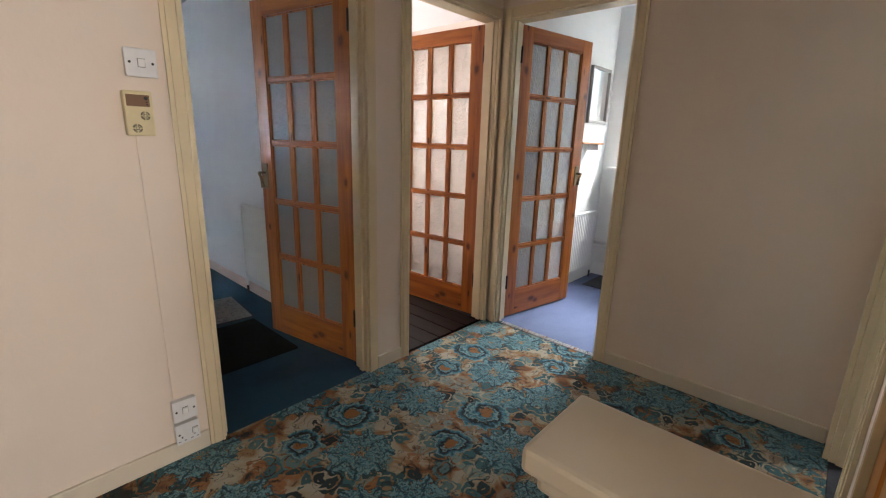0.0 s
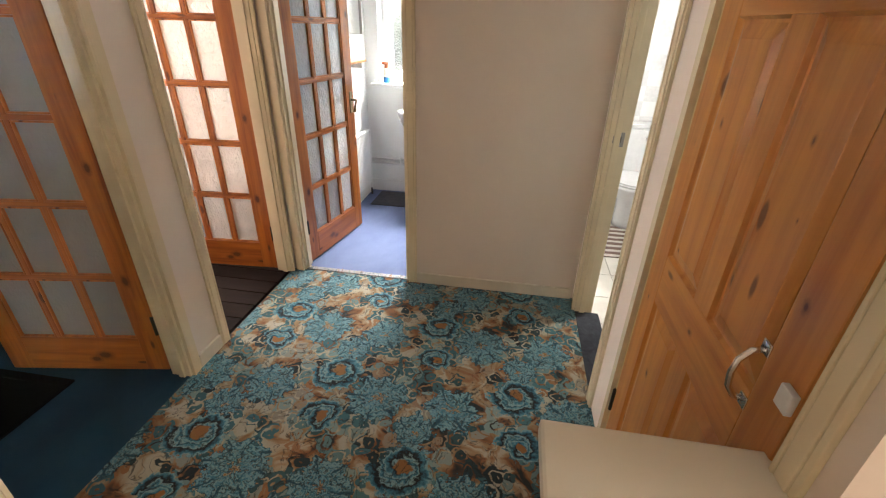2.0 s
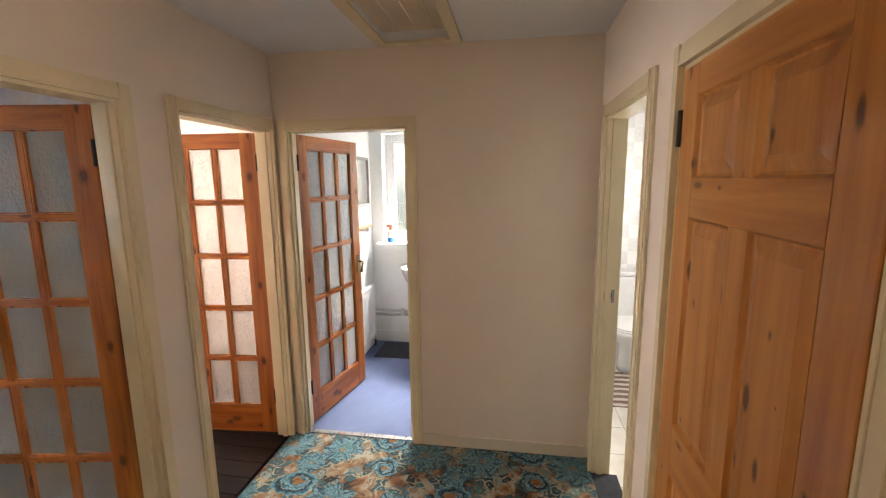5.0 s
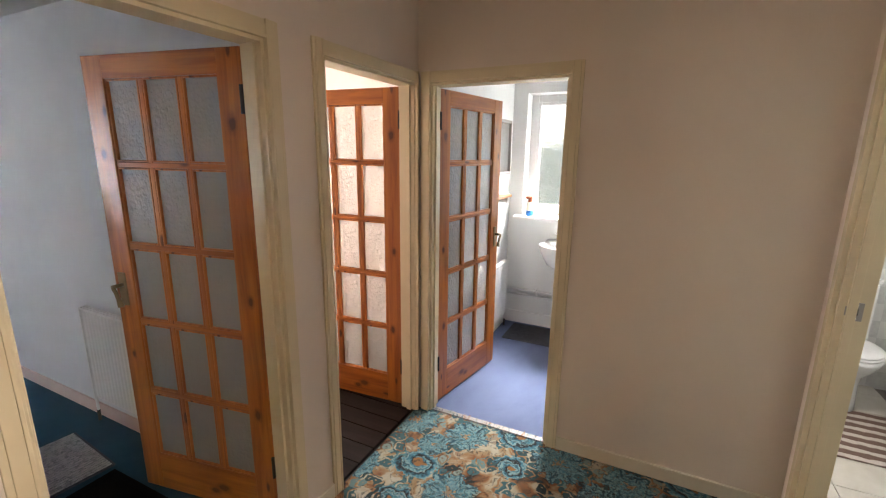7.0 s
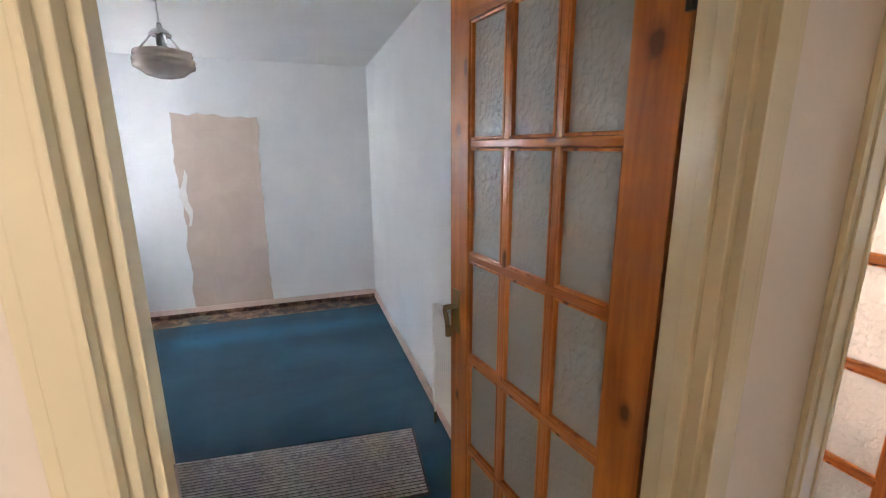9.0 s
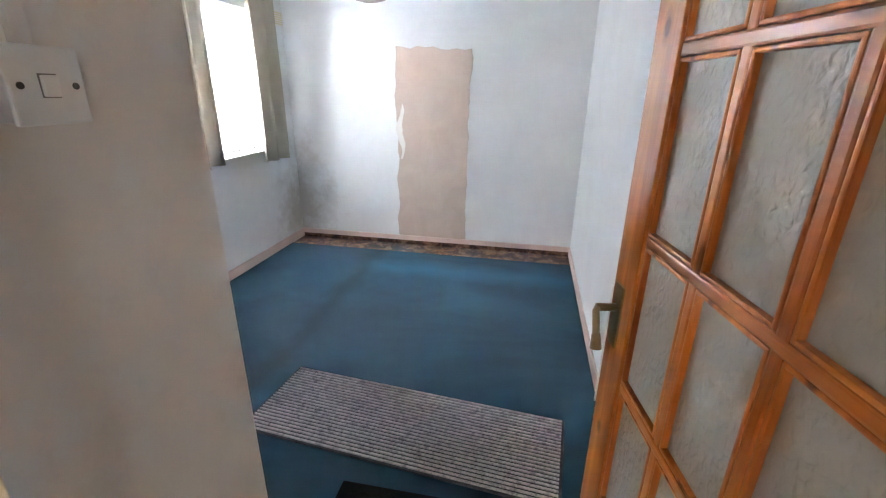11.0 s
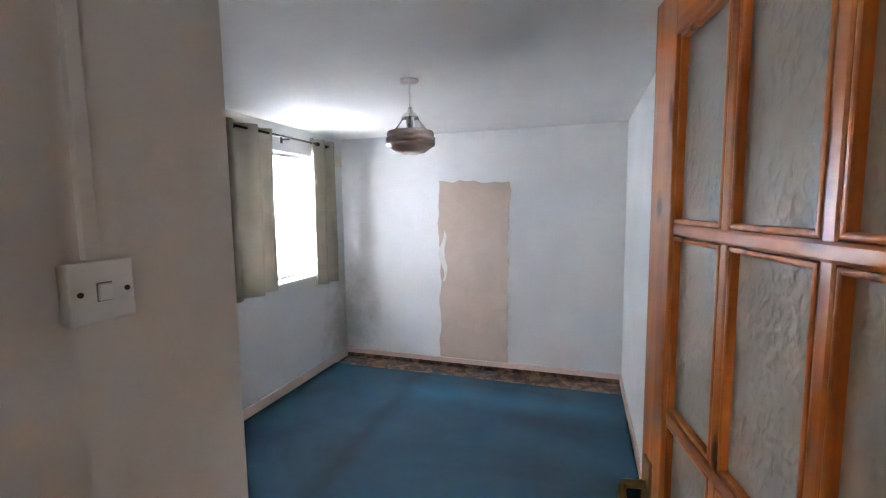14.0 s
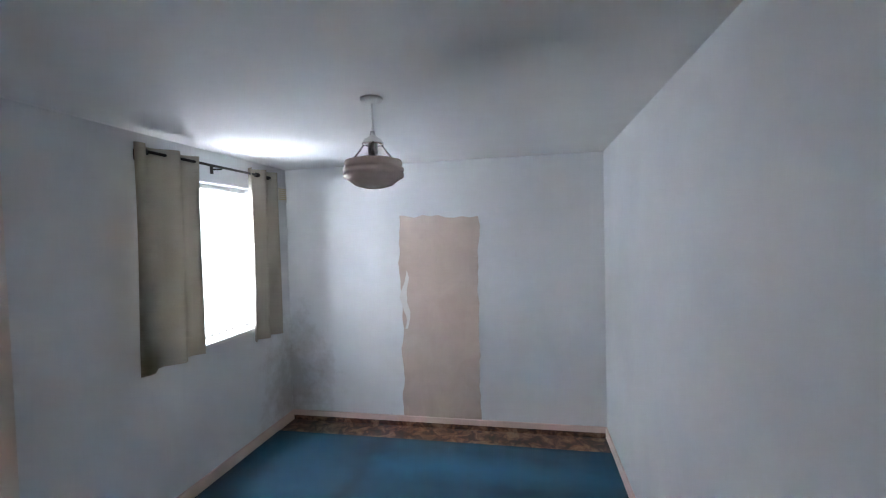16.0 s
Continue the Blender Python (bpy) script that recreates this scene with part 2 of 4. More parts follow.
def pile_carpet(name, dark, light, scale=1.3, marks=False):
    m, nt, b = material(name, 0.95)
    v = coords(nt)
    wear = noise_of(nt, coords(nt, (1.0, 0.45, 1)), scale, 5, 0.6, 0.6)
    col = ramp(nt, wear, [(0.34, dark), (0.68, light)])
    if marks:
        # flattened and faded stretches where furniture stood
        sep = nt.nodes.new("ShaderNodeSeparateXYZ")
        nt.links.new(v, sep.inputs[0])
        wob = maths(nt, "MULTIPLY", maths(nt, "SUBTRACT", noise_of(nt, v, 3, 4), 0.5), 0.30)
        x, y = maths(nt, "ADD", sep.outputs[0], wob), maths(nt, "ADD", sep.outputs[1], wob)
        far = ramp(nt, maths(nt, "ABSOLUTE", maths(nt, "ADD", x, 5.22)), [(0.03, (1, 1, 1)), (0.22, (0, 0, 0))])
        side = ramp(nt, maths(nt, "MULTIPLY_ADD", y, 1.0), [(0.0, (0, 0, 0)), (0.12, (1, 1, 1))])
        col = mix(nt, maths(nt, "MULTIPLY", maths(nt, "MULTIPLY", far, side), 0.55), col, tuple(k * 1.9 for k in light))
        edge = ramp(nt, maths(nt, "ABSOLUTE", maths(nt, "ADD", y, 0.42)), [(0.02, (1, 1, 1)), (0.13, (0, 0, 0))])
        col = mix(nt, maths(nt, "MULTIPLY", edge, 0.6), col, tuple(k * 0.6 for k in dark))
    pile = noise_of(nt, v, 300, 3)
    col = mix(nt, 0.5, col, mix(nt, pile, (0.55, 0.55, 0.55), (1, 1, 1)), "MULTIPLY")
    nt.links.new(col, b.inputs["Base Color"])
    b.inputs["Sheen Weight"].default_value = 0.25
    b.inputs["Sheen Tint"].default_value = (*light, 1)
    bump(nt, b, pile, 0.5, 0.004)
    return m


def obscured_glass(name="obscured_glass", milk=0.30, size=70, depth=0.85, flat=0.35):
    """Rolled glass with a rippled face and a little haze."""
    m, nt, b = material(name, 0.03)
    b.inputs["Base Color"].default_value = (0.985, 1.0, 0.99, 1)
    b.inputs["Transmission Weight"].default_value = 1.0
    b.inputs["IOR"].default_value = 1.42
    v = coords(nt, (1.0, 1.0, 0.75))
    small = noise_of(nt, v, size, 1.5, 0.45, 0.4)
    broad = noise_of(nt, v, size * 0.28, 1, 0.4, 0.4)
    n = node(nt, "ShaderNodeBump", Strength=depth, Distance=0.008)
    nt.links.new(maths(nt, "ADD", small, maths(nt, "MULTIPLY", broad, 0.8)), n.inputs["Height"])
    nt.links.new(n.outputs[0], b.inputs["Normal"])
    haze = []
    for kind in ("ShaderNodeBsdfTranslucent", "ShaderNodeBsdfDiffuse"):
        h = nt.nodes.new(kind)
        h.inputs[0].default_value = (0.93, 0.95, 0.94, 1)
        nt.links.new(n.outputs[0], h.inputs["Normal"])
        haze.append(h.outputs[0])
    both = nt.nodes.new("ShaderNodeMixShader")
    both.inputs[0].default_value = 0.75
    nt.links.new(haze[0], both.inputs[1])
    nt.links.new(haze[1], both.inputs[2])
    mx = nt.nodes.new("ShaderNodeMixShader")
    mx.inputs[0].default_value = milk
    thin = nt.nodes.new("ShaderNodeBsdfTransparent")
    thin.inputs[0].default_value = (0.97, 0.985, 0.975, 1)
    sheet = nt.nodes.new("ShaderNodeMixShader")
    sheet.inputs[0].default_value = flat
    nt.links.new(b.outputs[0], sheet.inputs[1])
    nt.links.new(thin.outputs[0], sheet.inputs[2])
    nt.links.new(sheet.outputs[0], mx.inputs[1])
    nt.links.new(both.outputs[0], mx.inputs[2])
    nt.links.new(mx.outputs[0], nt.nodes["Material Output"].inputs[0])
    return m


def clear_glass():
    m, nt, b = material("window_glass", 0.02)
    b.inputs["Transmission Weight"].default_value = 1.0
    b.inputs["IOR"].default_value = 1.12
    bump(nt, b, noise_of(nt, coords(nt), 55, 3), 0.25, 0.006)
    return m


def striped(name, axis, pitch, a, c, width=0.5):
    m, nt, b = material(name, 0.95)
    v = coords(nt)
    sep = nt.nodes.new("ShaderNodeSeparateXYZ")
    nt.links.new(v, sep.inputs[0])
    wob = maths(nt, "MULTIPLY", noise_of(nt, v, 14, 3), pitch * 0.35)
    saw = maths(nt, "FRACT", maths(nt, "MULTIPLY", maths(nt, "ADD", sep.outputs[axis], wob), 1 / pitch))
    fac = ramp(nt, saw, [(0.0, (0, 0, 0)), (width, (0, 0, 0)), (width + 0.12, (1, 1, 1)), (0.95, (1, 1, 1))])
    fibre = noise_of(nt, v, 130, 3)
    col = mix(nt, fac, mix(nt, fibre, tuple(x * 0.5 for x in a), a), mix(nt, fibre, tuple(x * 0.7 for x in c), c))
    nt.links.new(col, b.inputs["Base Color"])
    bump(nt, b, fac, 0.6, 0.006)
    return m


def boards():
    m, nt, b = material("dark_floorboard", 0.42)
    v = coords(nt, (2.0, 30, 30))
    g = noise_of(nt, v, 1, 5, 0.6, 0.4)
    nt.links.new(ramp(nt, g, [(0.3, (0.006, 0.004, 0.0035)), (0.75, (0.026, 0.014, 0.011))]), b.inputs["Base Color"])
    bump(nt, b, g, 0.2, 0.003)
    return m


def tile_paper():
    """White wall covering with grey square motifs."""
    m, nt, b = material("toilet_wall_covering", 0.35)
    v = coords(nt)
    br = node(nt, "ShaderNodeTexChecker", Scale=8.0)
    nt.links.new(v, br.inputs["Vector"])
    n = noise_of(nt, v, 40, 4)
    soft = ramp(nt, n, [(0.4, (0.40, 0.41, 0.40)), (0.7, (0.62, 0.62, 0.60))])
    nt.links.new(mix(nt, maths(nt, "MULTIPLY", br.outputs["Fac"], 0.38), (0.78, 0.78, 0.76), soft), b.inputs["Base Color"])
    return m


def mottled(name, stops, scale, rough=0.8, bumps=0.2):
    m, nt, b = material(name, rough)
    v = coords(nt)
    n = noise_of(nt, v, scale, 5, 0.62, 0.7)
    nt.links.new(ramp(nt, n, stops), b.inputs["Base Color"])
    bump(nt, b, n, bumps, 0.004)
    return m


def bedroom_paint():
    """White emulsion with damp brown mould blooms in the window corner and scuffs."""
    m, nt, b = material("bedroom_wall_paint", 0.6)
    v = coords(nt)
    base = mix(nt, ramp(nt, noise_of(nt, v, 2.0, 5), [(0.35, (0, 0, 0)), (0.7, (1, 1, 1))]), (0.70, 0.715, 0.73), (0.76, 0.775, 0.785))
    d = nt.nodes.new("ShaderNodeVectorMath")
    d.operation = "DISTANCE"
    sc = nt.nodes.new("ShaderNodeMapping")
    sc.inputs["Scale"].default_value = (1, 1, 0.75)
    nt.links.new(v, sc.inputs["Vector"])
    nt.links.new(sc.outputs[0], d.inputs[0])
    d.inputs[1].default_value = (-5.87, -1.40, 0.28)
    rag = maths(nt, "ADD", d.outputs["Value"], maths(nt, "MULTIPLY", noise_of(nt, v, 6.0, 6, 0.7), 0.9))
    mould = ramp(nt, rag, [(0.54, (0.6, 0.6, 0.6)), (0.95, (0, 0, 0))])
    col = mix(nt, mould, base, (0.30, 0.26, 0.19))
    nt.links.new(col, b.inputs["Base Color"])
    bump(nt, b, noise_of(nt, v, 60, 4), 0.12, 0.005)
    return m


LANDING_PAINT = paint("landing_wall_paint", (0.775, 0.668, 0.56), 0.55, 0.05, 0.15, 70)
BEDROOM_PAINT = bedroom_paint()
SWITCH_WALL = paint("switch_wall_paint", (0.75, 0.71, 0.67), 0.55, 0.06, 0.12, 70, (0.60, 0.53, 0.46))
BATH_PAINT = paint("bathroom_wall_paint", (0.78, 0.79, 0.77), 0.5)
PEACH = paint("peach_wall_paint", (0.78, 0.64, 0.55), 0.6)
CEILING_PAINT = paint("ceiling_paint", (0.76, 0.76, 0.76), 0.7, 0.05, 0.1, 40)
GLOSS_CREAM = paint("cream_gloss_paint", (0.80, 0.685, 0.46), 0.26, 0.10, 0.05, 30)
LEDGE_PAINT = paint("ledge_gloss_paint", (0.76, 0.70, 0.57), 0.35, 0.06, 0.06, 30)
SKIRT_PINK = paint("pinkish_skirting_paint", (0.70, 0.54, 0.49), 0.45, 0.12, 0.1, 40)
SKIRT_CREAM = paint("cream_skirting_paint", (0.72, 0.64, 0.50), 0.4, 0.1, 0.08, 40)
WHITE_GLOSS = paint("white_gloss_paint", (0.80, 0.80, 0.78), 0.3, 0.04, 0.03, 30)
UPVC = plain("white_plastic", (0.80, 0.80, 0.79), 0.3)
OLD_PLASTIC = plain("yellowed_plastic", (0.72, 0.62, 0.36), 0.4)
GAP_GREY = plain("shadow_gap_grey", (0.22, 0.21, 0.20), 0.8)
GREY_DARK = plain("dark_grille", (0.03, 0.025, 0.02), 0.6)
BROWN_PANEL = plain("brown_faded_panel", (0.20, 0.10, 0.04), 0.5)
PORCELAIN = plain("white_porcelain", (0.82, 0.82, 0.81), 0.12)
CHROME = plain("chrome", (0.75, 0.75, 0.75), 0.15, 1.0)
BRASS = plain("tarnished_brass", (0.30, 0.22, 0.12), 0.38, 1.0)
STEEL = plain("dull_steel", (0.33, 0.31, 0.29), 0.5, 0.6)
HINGE = plain("dark_hinge_steel", (0.028, 0.024, 0.020), 0.5, 0.3)
IRON = plain("dark_curtain_rod", (0.035, 0.030, 0.028), 0.4, 0.4)
PINE_V, PINE_H = pine("pine_upright", 2), pine("pine_level", 0)
PALE_V = pine("pale_pine_upright", 2, 1.0, (0.66, 0.285, 0.065), (0.42, 0.135, 0.024), PALE_KNOTS)
PALE_H = pine("pale_pine_level", 0, 1.0, (0.66, 0.285, 0.065), (0.42, 0.135, 0.024), PALE_KNOTS)
RAIL_WOOD = pine("handrail_wood", 0, 1.0, (0.66, 0.42, 0.18), (0.48, 0.26, 0.09), ())
OBSCURED, CLEAR = obscured_glass(), clear_glass()
FROSTED = obscured_glass("frosted_window_glass", 0.05, 50, 0.6, 0.0)
FLORAL = floral_carpet()
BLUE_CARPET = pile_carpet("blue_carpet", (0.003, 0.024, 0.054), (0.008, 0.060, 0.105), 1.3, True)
SLATE_CARPET = pile_carpet("slate_blue_carpet", (0.10, 0.13, 0.24), (0.15, 0.19, 0.32), 3)
BLACK_MAT = mottled("black_mat_rubber", [(0.3, (0.003, 0.003, 0.0035)), (0.8, (0.010, 0.010, 0.011))], 160, 1.0)
GREY_MAT = mottled("dark_grey_mat", [(0.3, (0.020, 0.022, 0.028)), (0.8, (0.055, 0.058, 0.068))], 25, 0.95)
RIB_BASE = mottled("dark_mat_backing", [(0.3, (0.03, 0.035, 0.05)), (0.8, (0.075, 0.08, 0.10))], 60, 0.95)
RIB_MAT = mottled("pale_grey_mat_rib", [(0.32, (0.20, 0.20, 0.22)), (0.5, (0.40, 0.39, 0.40)), (0.75, (0.52, 0.51, 0.50))], 45, 0.95, 0.6)
WC_MAT = striped("striped_toilet_mat", 1, 0.085, (0.20, 0.12, 0.09), (0.62, 0.55, 0.48), 0.5)
LINO = mottled("brown_patterned_lino", [(0.34, (0.010, 0.004, 0.003)), (0.46, (0.050, 0.016, 0.009)), (0.55, (0.15, 0.070, 0.038)), (0.62, (0.24, 0.14, 0.085)), (0.70, (0.030, 0.010, 0.006))], 9, 0.55)
PLASTER = mottled("bare_pink_plaster", [(0.3, (0.49, 0.39, 0.33)), (0.7, (0.56, 0.455, 0.39))], 4, 0.85, 0.1)
FILLER = mottled("white_filler", [(0.3, (0.66, 0.64, 0.61)), (0.7, (0.74, 0.72, 0.70))], 9, 0.8)
BOARD = boards()
for low_gloss in (BOARD, BLACK_MAT):
    low_gloss.node_tree.nodes["Principled BSDF"].inputs["Specular IOR Level"].default_value = 0.15
TILE = mottled("pale_floor_tile", [(0.3, (0.55, 0.51, 0.44)), (0.7, (0.66, 0.63, 0.56))], 5, 0.3, 0.05)
GROUT = plain("dark_grout", (0.25, 0.23, 0.20), 0.9)
TILE_PAPER = tile_paper()
SCREED = mottled("bare_subfloor", [(0.3, (0.12, 0.10, 0.08)), (0.7, (0.2, 0.17, 0.14))], 8)
SHADE_GLASS = mottled("pinkish_opal_glass", [(0.3, (0.68, 0.56, 0.50)), (0.7, (0.76, 0.66, 0.60))], 12, 0.18, 0.02)
HATCH_PAINT = paint("yellowed_hatch_paint", (0.66, 0.56, 0.40), 0.5, 0.12)
GRASS = mottled("grass", [(0.3, (0.03, 0.07, 0.015)), (0.7, (0.07, 0.13, 0.035))], 3)
LEAF = mottled("leaf_green", [(0.3, (0.06, 0.11, 0.06)), (0.7, (0.12, 0.19, 0.11))], 2, 0.6)
BARK = mottled("bark", [(0.3, (0.05, 0.035, 0.02)), (0.7, (0.12, 0.09, 0.06))], 12)


def blind_cloth():
    m, nt, b = material("white_blind_cloth", 0.8)
    b.inputs["Base Color"].default_value = (0.82, 0.83, 0.85, 1)
    tr = nt.nodes.new("ShaderNodeBsdfTranslucent")
    tr.inputs[0].default_value = (0.88, 0.90, 0.93, 1)
    mx = nt.nodes.new("ShaderNodeMixShader")
    mx.inputs[0].default_value = 0.72
    nt.links.new(b.outputs[0], mx.inputs[1])
    nt.links.new(tr.outputs[0], mx.inputs[2])
    nt.links.new(mx.outputs[0], nt.nodes["Material Output"].inputs[0])
    return m


def curtain_cloth():
    m, nt, b = material("taupe_curtain_weave", 0.9)
    v = coords(nt)
    n = noise_of(nt, v, 160, 3)
    nt.links.new(mix(nt, n, (0.36, 0.32, 0.255), (0.46, 0.42, 0.345)), b.inputs["Base Color"])
    bump(nt, b, n, 0.3, 0.003)
    tr = nt.nodes.new("ShaderNodeBsdfTranslucent")
    tr.inputs[0].default_value = (0.56, 0.52, 0.45, 1)
    mx = nt.nodes.new("ShaderNodeMixShader")
    mx.inputs[0].default_value = 0.16
    nt.links.new(b.outputs[0], mx.inputs[1])
    nt.links.new(tr.outputs[0], mx.inputs[2])
    nt.links.new(mx.outputs[0], nt.nodes["Material Output"].inputs[0])
    return m


BLIND, CURTAIN = blind_cloth(), curtain_cloth()


# ---- mesh helpers ----
def box(bm, lo, hi, bevel=0.0, index=0):
    """Adds a box between two corners to bm, edges rounded off by bevel."""
    r = bmesh.ops.create_cube(bm, size=1.0)
    vs = r["verts"]
    for v in vs:
        v.co = Vector((lo[i] + (v.co[i] + 0.5) * (hi[i] - lo[i]) for i in range(3)))
    fs = list({f for v in vs for f in v.link_faces})
    for f in fs:
        f.material_index = index
    if bevel > 0:
        es = list({e for v in vs for e in v.link_edges})
        bmesh.ops.bevel(bm, geom=es, offset=bevel, segments=2, profile=0.6, affect="EDGES")
    return bm


def boxed(lo, hi, bevel=0.0):
    return box(bmesh.new(), lo, hi, bevel)


def tube(bm, a, b, r, r2=None, seg=12):
    """Adds a rod from a to b."""
    a, b = Vector(a), Vector(b)
    m = Matrix.Translation((a + b) / 2) @ (b - a).to_track_quat("Z", "Y").to_matrix().to_4x4()
    bmesh.ops.create_cone(bm, cap_ends=True, segments=seg, radius1=r, radius2=r if r2 is None else r2, depth=(b - a).length, matrix=m)
    return bm


def bent(bm, pts, r, seg=10):
    """Adds a smooth rod through the points."""
    pts = [Vector(p) for p in pts]
    rings = []
    for i, p in enumerate(pts):
        d = (pts[min(i + 1, len(pts) - 1)] - pts[max(i - 1, 0)]).normalized()
        side = d.orthogonal() if abs(d.x) > 0.9 else Vector((1, 0, 0))
        u = (side - d * side.dot(d)).normalized()
        v = d.cross(u)
        rings.append([bm.verts.new(p + r * (u * math.cos(2 * math.pi * k / seg) + v * math.sin(2 * math.pi * k / seg))) for k in range(seg)])
    for p, q in zip(rings, rings[1:]):
        for k in range(seg):
            bm.faces.new((p[k], p[(k + 1) % seg], q[(k + 1) % seg], q[k]))
    bm.faces.new(rings[0])
    bm.faces.new(rings[-1])
    bmesh.ops.recalc_face_normals(bm, faces=bm.faces)
    return bm


def lathe(bm, profile, seg=28, at=(0, 0, 0), squash=(1, 1)):
    """Turns (radius, height) pairs about z."""
    rings = []
    for r, z in profile:
        rings.append([bm.verts.new((at[0] + squash[0] * r * math.cos(2 * math.pi * i / seg), at[1] + squash[1] * r * math.sin(2 * math.pi * i / seg), at[2] + z)) for i in range(seg)])
    for p, q in zip(rings, rings[1:]):
        for i in range(seg):
            bm.faces.new((p[i], p[(i + 1) % seg], q[(i + 1) % seg], q[i]))
    for ring in (rings[0], rings[-1]):
        if (ring[0].co - ring[seg // 2].co).length > 1e-4:
            bm.faces.new(ring)
    bmesh.ops.recalc_face_normals(bm, faces=bm.faces)
    return bm


def part(name, bm, mat, parent=None, label="", smooth=False):
    mesh = bpy.data.meshes.new(name)
    bm.to_mesh(mesh)
    bm.free()
    for m in mat if isinstance(mat, (list, tuple)) else [mat]:
        mesh.materials.append(m)
    if smooth:
        for p in mesh.polygons:
            p.use_smooth = True
    ob = new(name, mesh)
    if parent is not None:
        ob.parent = parent
    if label:
        ob["label"] = label
    return ob


def holder(name, m, label, category, group="", kind=""):
    ob = new(name)
    ob.matrix_world = m
    return tagged(ob, label, category, group, kind)


def wall(name, axis, at, thick, span, z, openings, mats, label):
    """A wall in the plane axis = at, thickened by thick, with openings (a, b, z0, z1). mats: paint of the low face, of the high face."""
    bm = bmesh.new()

    def piece(a, b, z0, z1):
        if b - a < 1e-4 or z1 - z0 < 1e-4:
            return
        lo, hi = ((at, a, z0), (at + thick, b, z1)) if axis == 0 else ((a, at, z0), (b, at + thick, z1))
        box(bm, lo, hi)

    x = span[0]
    for a, b, z0, z1 in sorted(openings):
        piece(x, a, *z)
        piece(a, b, z[0], z0)
        piece(a, b, z1, z[1])
        x = b
    piece(x, span[1], *z)
    bm.faces.ensure_lookup_table()
    bmesh.ops.recalc_face_normals(bm, faces=bm.faces)
    for f in bm.faces:
        f.material_index = 1 if f.normal[axis] > 0.5 else 0
    return tagged(part(name, bm, mats), label, "wall", kind="structure")


def slab(name, pieces, mat, label, category):
    bm = bmesh.new()
    for lo, hi in pieces:
        box(bm, lo, hi)
    return tagged(part(name, bm, mat), label, category, kind="structure")


def skirting(pieces, mat, label, name="baseboard"):
    for lo, hi in pieces:
        tagged(part(name, boxed(lo, hi, 0.004), mat), label, "skirting board", kind="structure")


# ---- structure ----
H = 2.43
BH = 2.312
EX = 0.02
LP = LANDING_PAINT
wall("wall_west", 0, -1.99, 0.10, (-0.65, 2.46), (0.0, H), [(0.51, 1.302, 0.0, 2.0), (1.565, 2.335, 0.0, 2.0)], [BEDROOM_PAINT, LP], "cream painted plaster wall with two doorways")
wall("wall_north", 1, 2.36, 0.10, (-1.89, EX), (0.0, H), [(-1.822, -1.05, 0.0, 2.0)], [LP, BATH_PAINT], "cream painted plaster wall with a doorway")
wall("wall_east", 0, EX, 0.10, (0.36, 2.46), (0.0, H), [(0.445, 1.228, 0.0, 2.0), (1.49, 2.235, 0.0, 2.0)], [LP, BATH_PAINT], "cream painted plaster wall with cupboard and toilet doorways")
wall("wall_stairs_north", 1, 0.36, 0.14, (0.12, 3.25), (-2.7, H), [], [LP, LP], "cream painted plaster wall beside the stairs")
wall("wall_stairs_south", 1, -0.65, 0.10, (-1.89, 3.25), (-2.7, H), [], [LP, LP], "cream painted plaster wall beside the stairs")
wall("wall_stairs_east", 0, 3.25, 0.10, (-0.65, 0.50), (-2.7, H), [(-0.42, 0.32, 0.3, 1.7)], [LP, LP], "cream plaster wall with the stair window")
wall("wall_bedroom_north", 1, 1.395, 0.09, (-5.97, -1.99), (-0.02, H), [], [BEDROOM_PAINT, PEACH], "white painted bedroom wall")
wall("wall_bedroom_west", 0, -5.97, 0.10, (-1.65, 1.395), (-0.02, H), [], [BEDROOM_PAINT, BEDROOM_PAINT], "white painted bedroom wall with a bare plaster patch")
wall("wall_bedroom_south", 1, -1.65, 0.25, (-5.87, -2.405), (-0.02, H), [(-5.36, -4.40, 0.97, 2.09)], [BEDROOM_PAINT, BEDROOM_PAINT], "white bedroom wall with mould stains near the corner")
wall("wall_bedroom_stub", 1, 0.26, 0.10, (-2.505, -1.99), (-0.02, H), [], [BEDROOM_PAINT, SWITCH_WALL], "off-white painted wall beside the bedroom door")
wall("wall_bedroom_east", 0, -2.505, 0.10, (-1.40, 0.26), (-0.02, H), [], [BEDROOM_PAINT, BEDROOM_PAINT], "white painted bedroom wall")
wall("wall_bathroom_west", 0, -1.97, 0.10, (2.46, 4.08), (-0.02, H), [], [PEACH, BATH_PAINT], "white painted bathroom wall")
wall("wall_outer_north", 1, 4.08, 0.24, (-1.97, 1.10), (-0.02, H), [(-1.74, -0.70, 1.03, 2.14)], [BATH_PAINT, BATH_PAINT], "white painted outer wall with the bathroom window")
wall("wall_bathroom_east", 0, 0.0, 0.10, (2.46, 4.08), (-0.02, H), [], [BATH_PAINT, TILE_PAPER], "white painted partition wall")
wall("wall_toilet_east", 0, 1.0, 0.12, (1.42, 4.08), (-0.02, H), [(2.65, 3.35, 1.15, 1.95)], [TILE_PAPER, BATH_PAINT], "white patterned toilet wall")
wall("wall_toilet_south", 1, 1.42, 0.08, (0.10, 1.0), (-0.02, H), [], [BATH_PAINT, BATH_PAINT], "white painted partition wall")
tagged(part("wall_toilet_north", boxed((0.10, 4.068, 0), (1.0, 4.079, H)), TILE_PAPER), "white wall covering with grey square motifs", "wall", kind="structure")
wall("wall_cupboard_east", 0, 0.70, 0.06, (0.50, 1.42), (-0.02, H), [], [BATH_PAINT, BATH_PAINT], "plain cupboard wall")
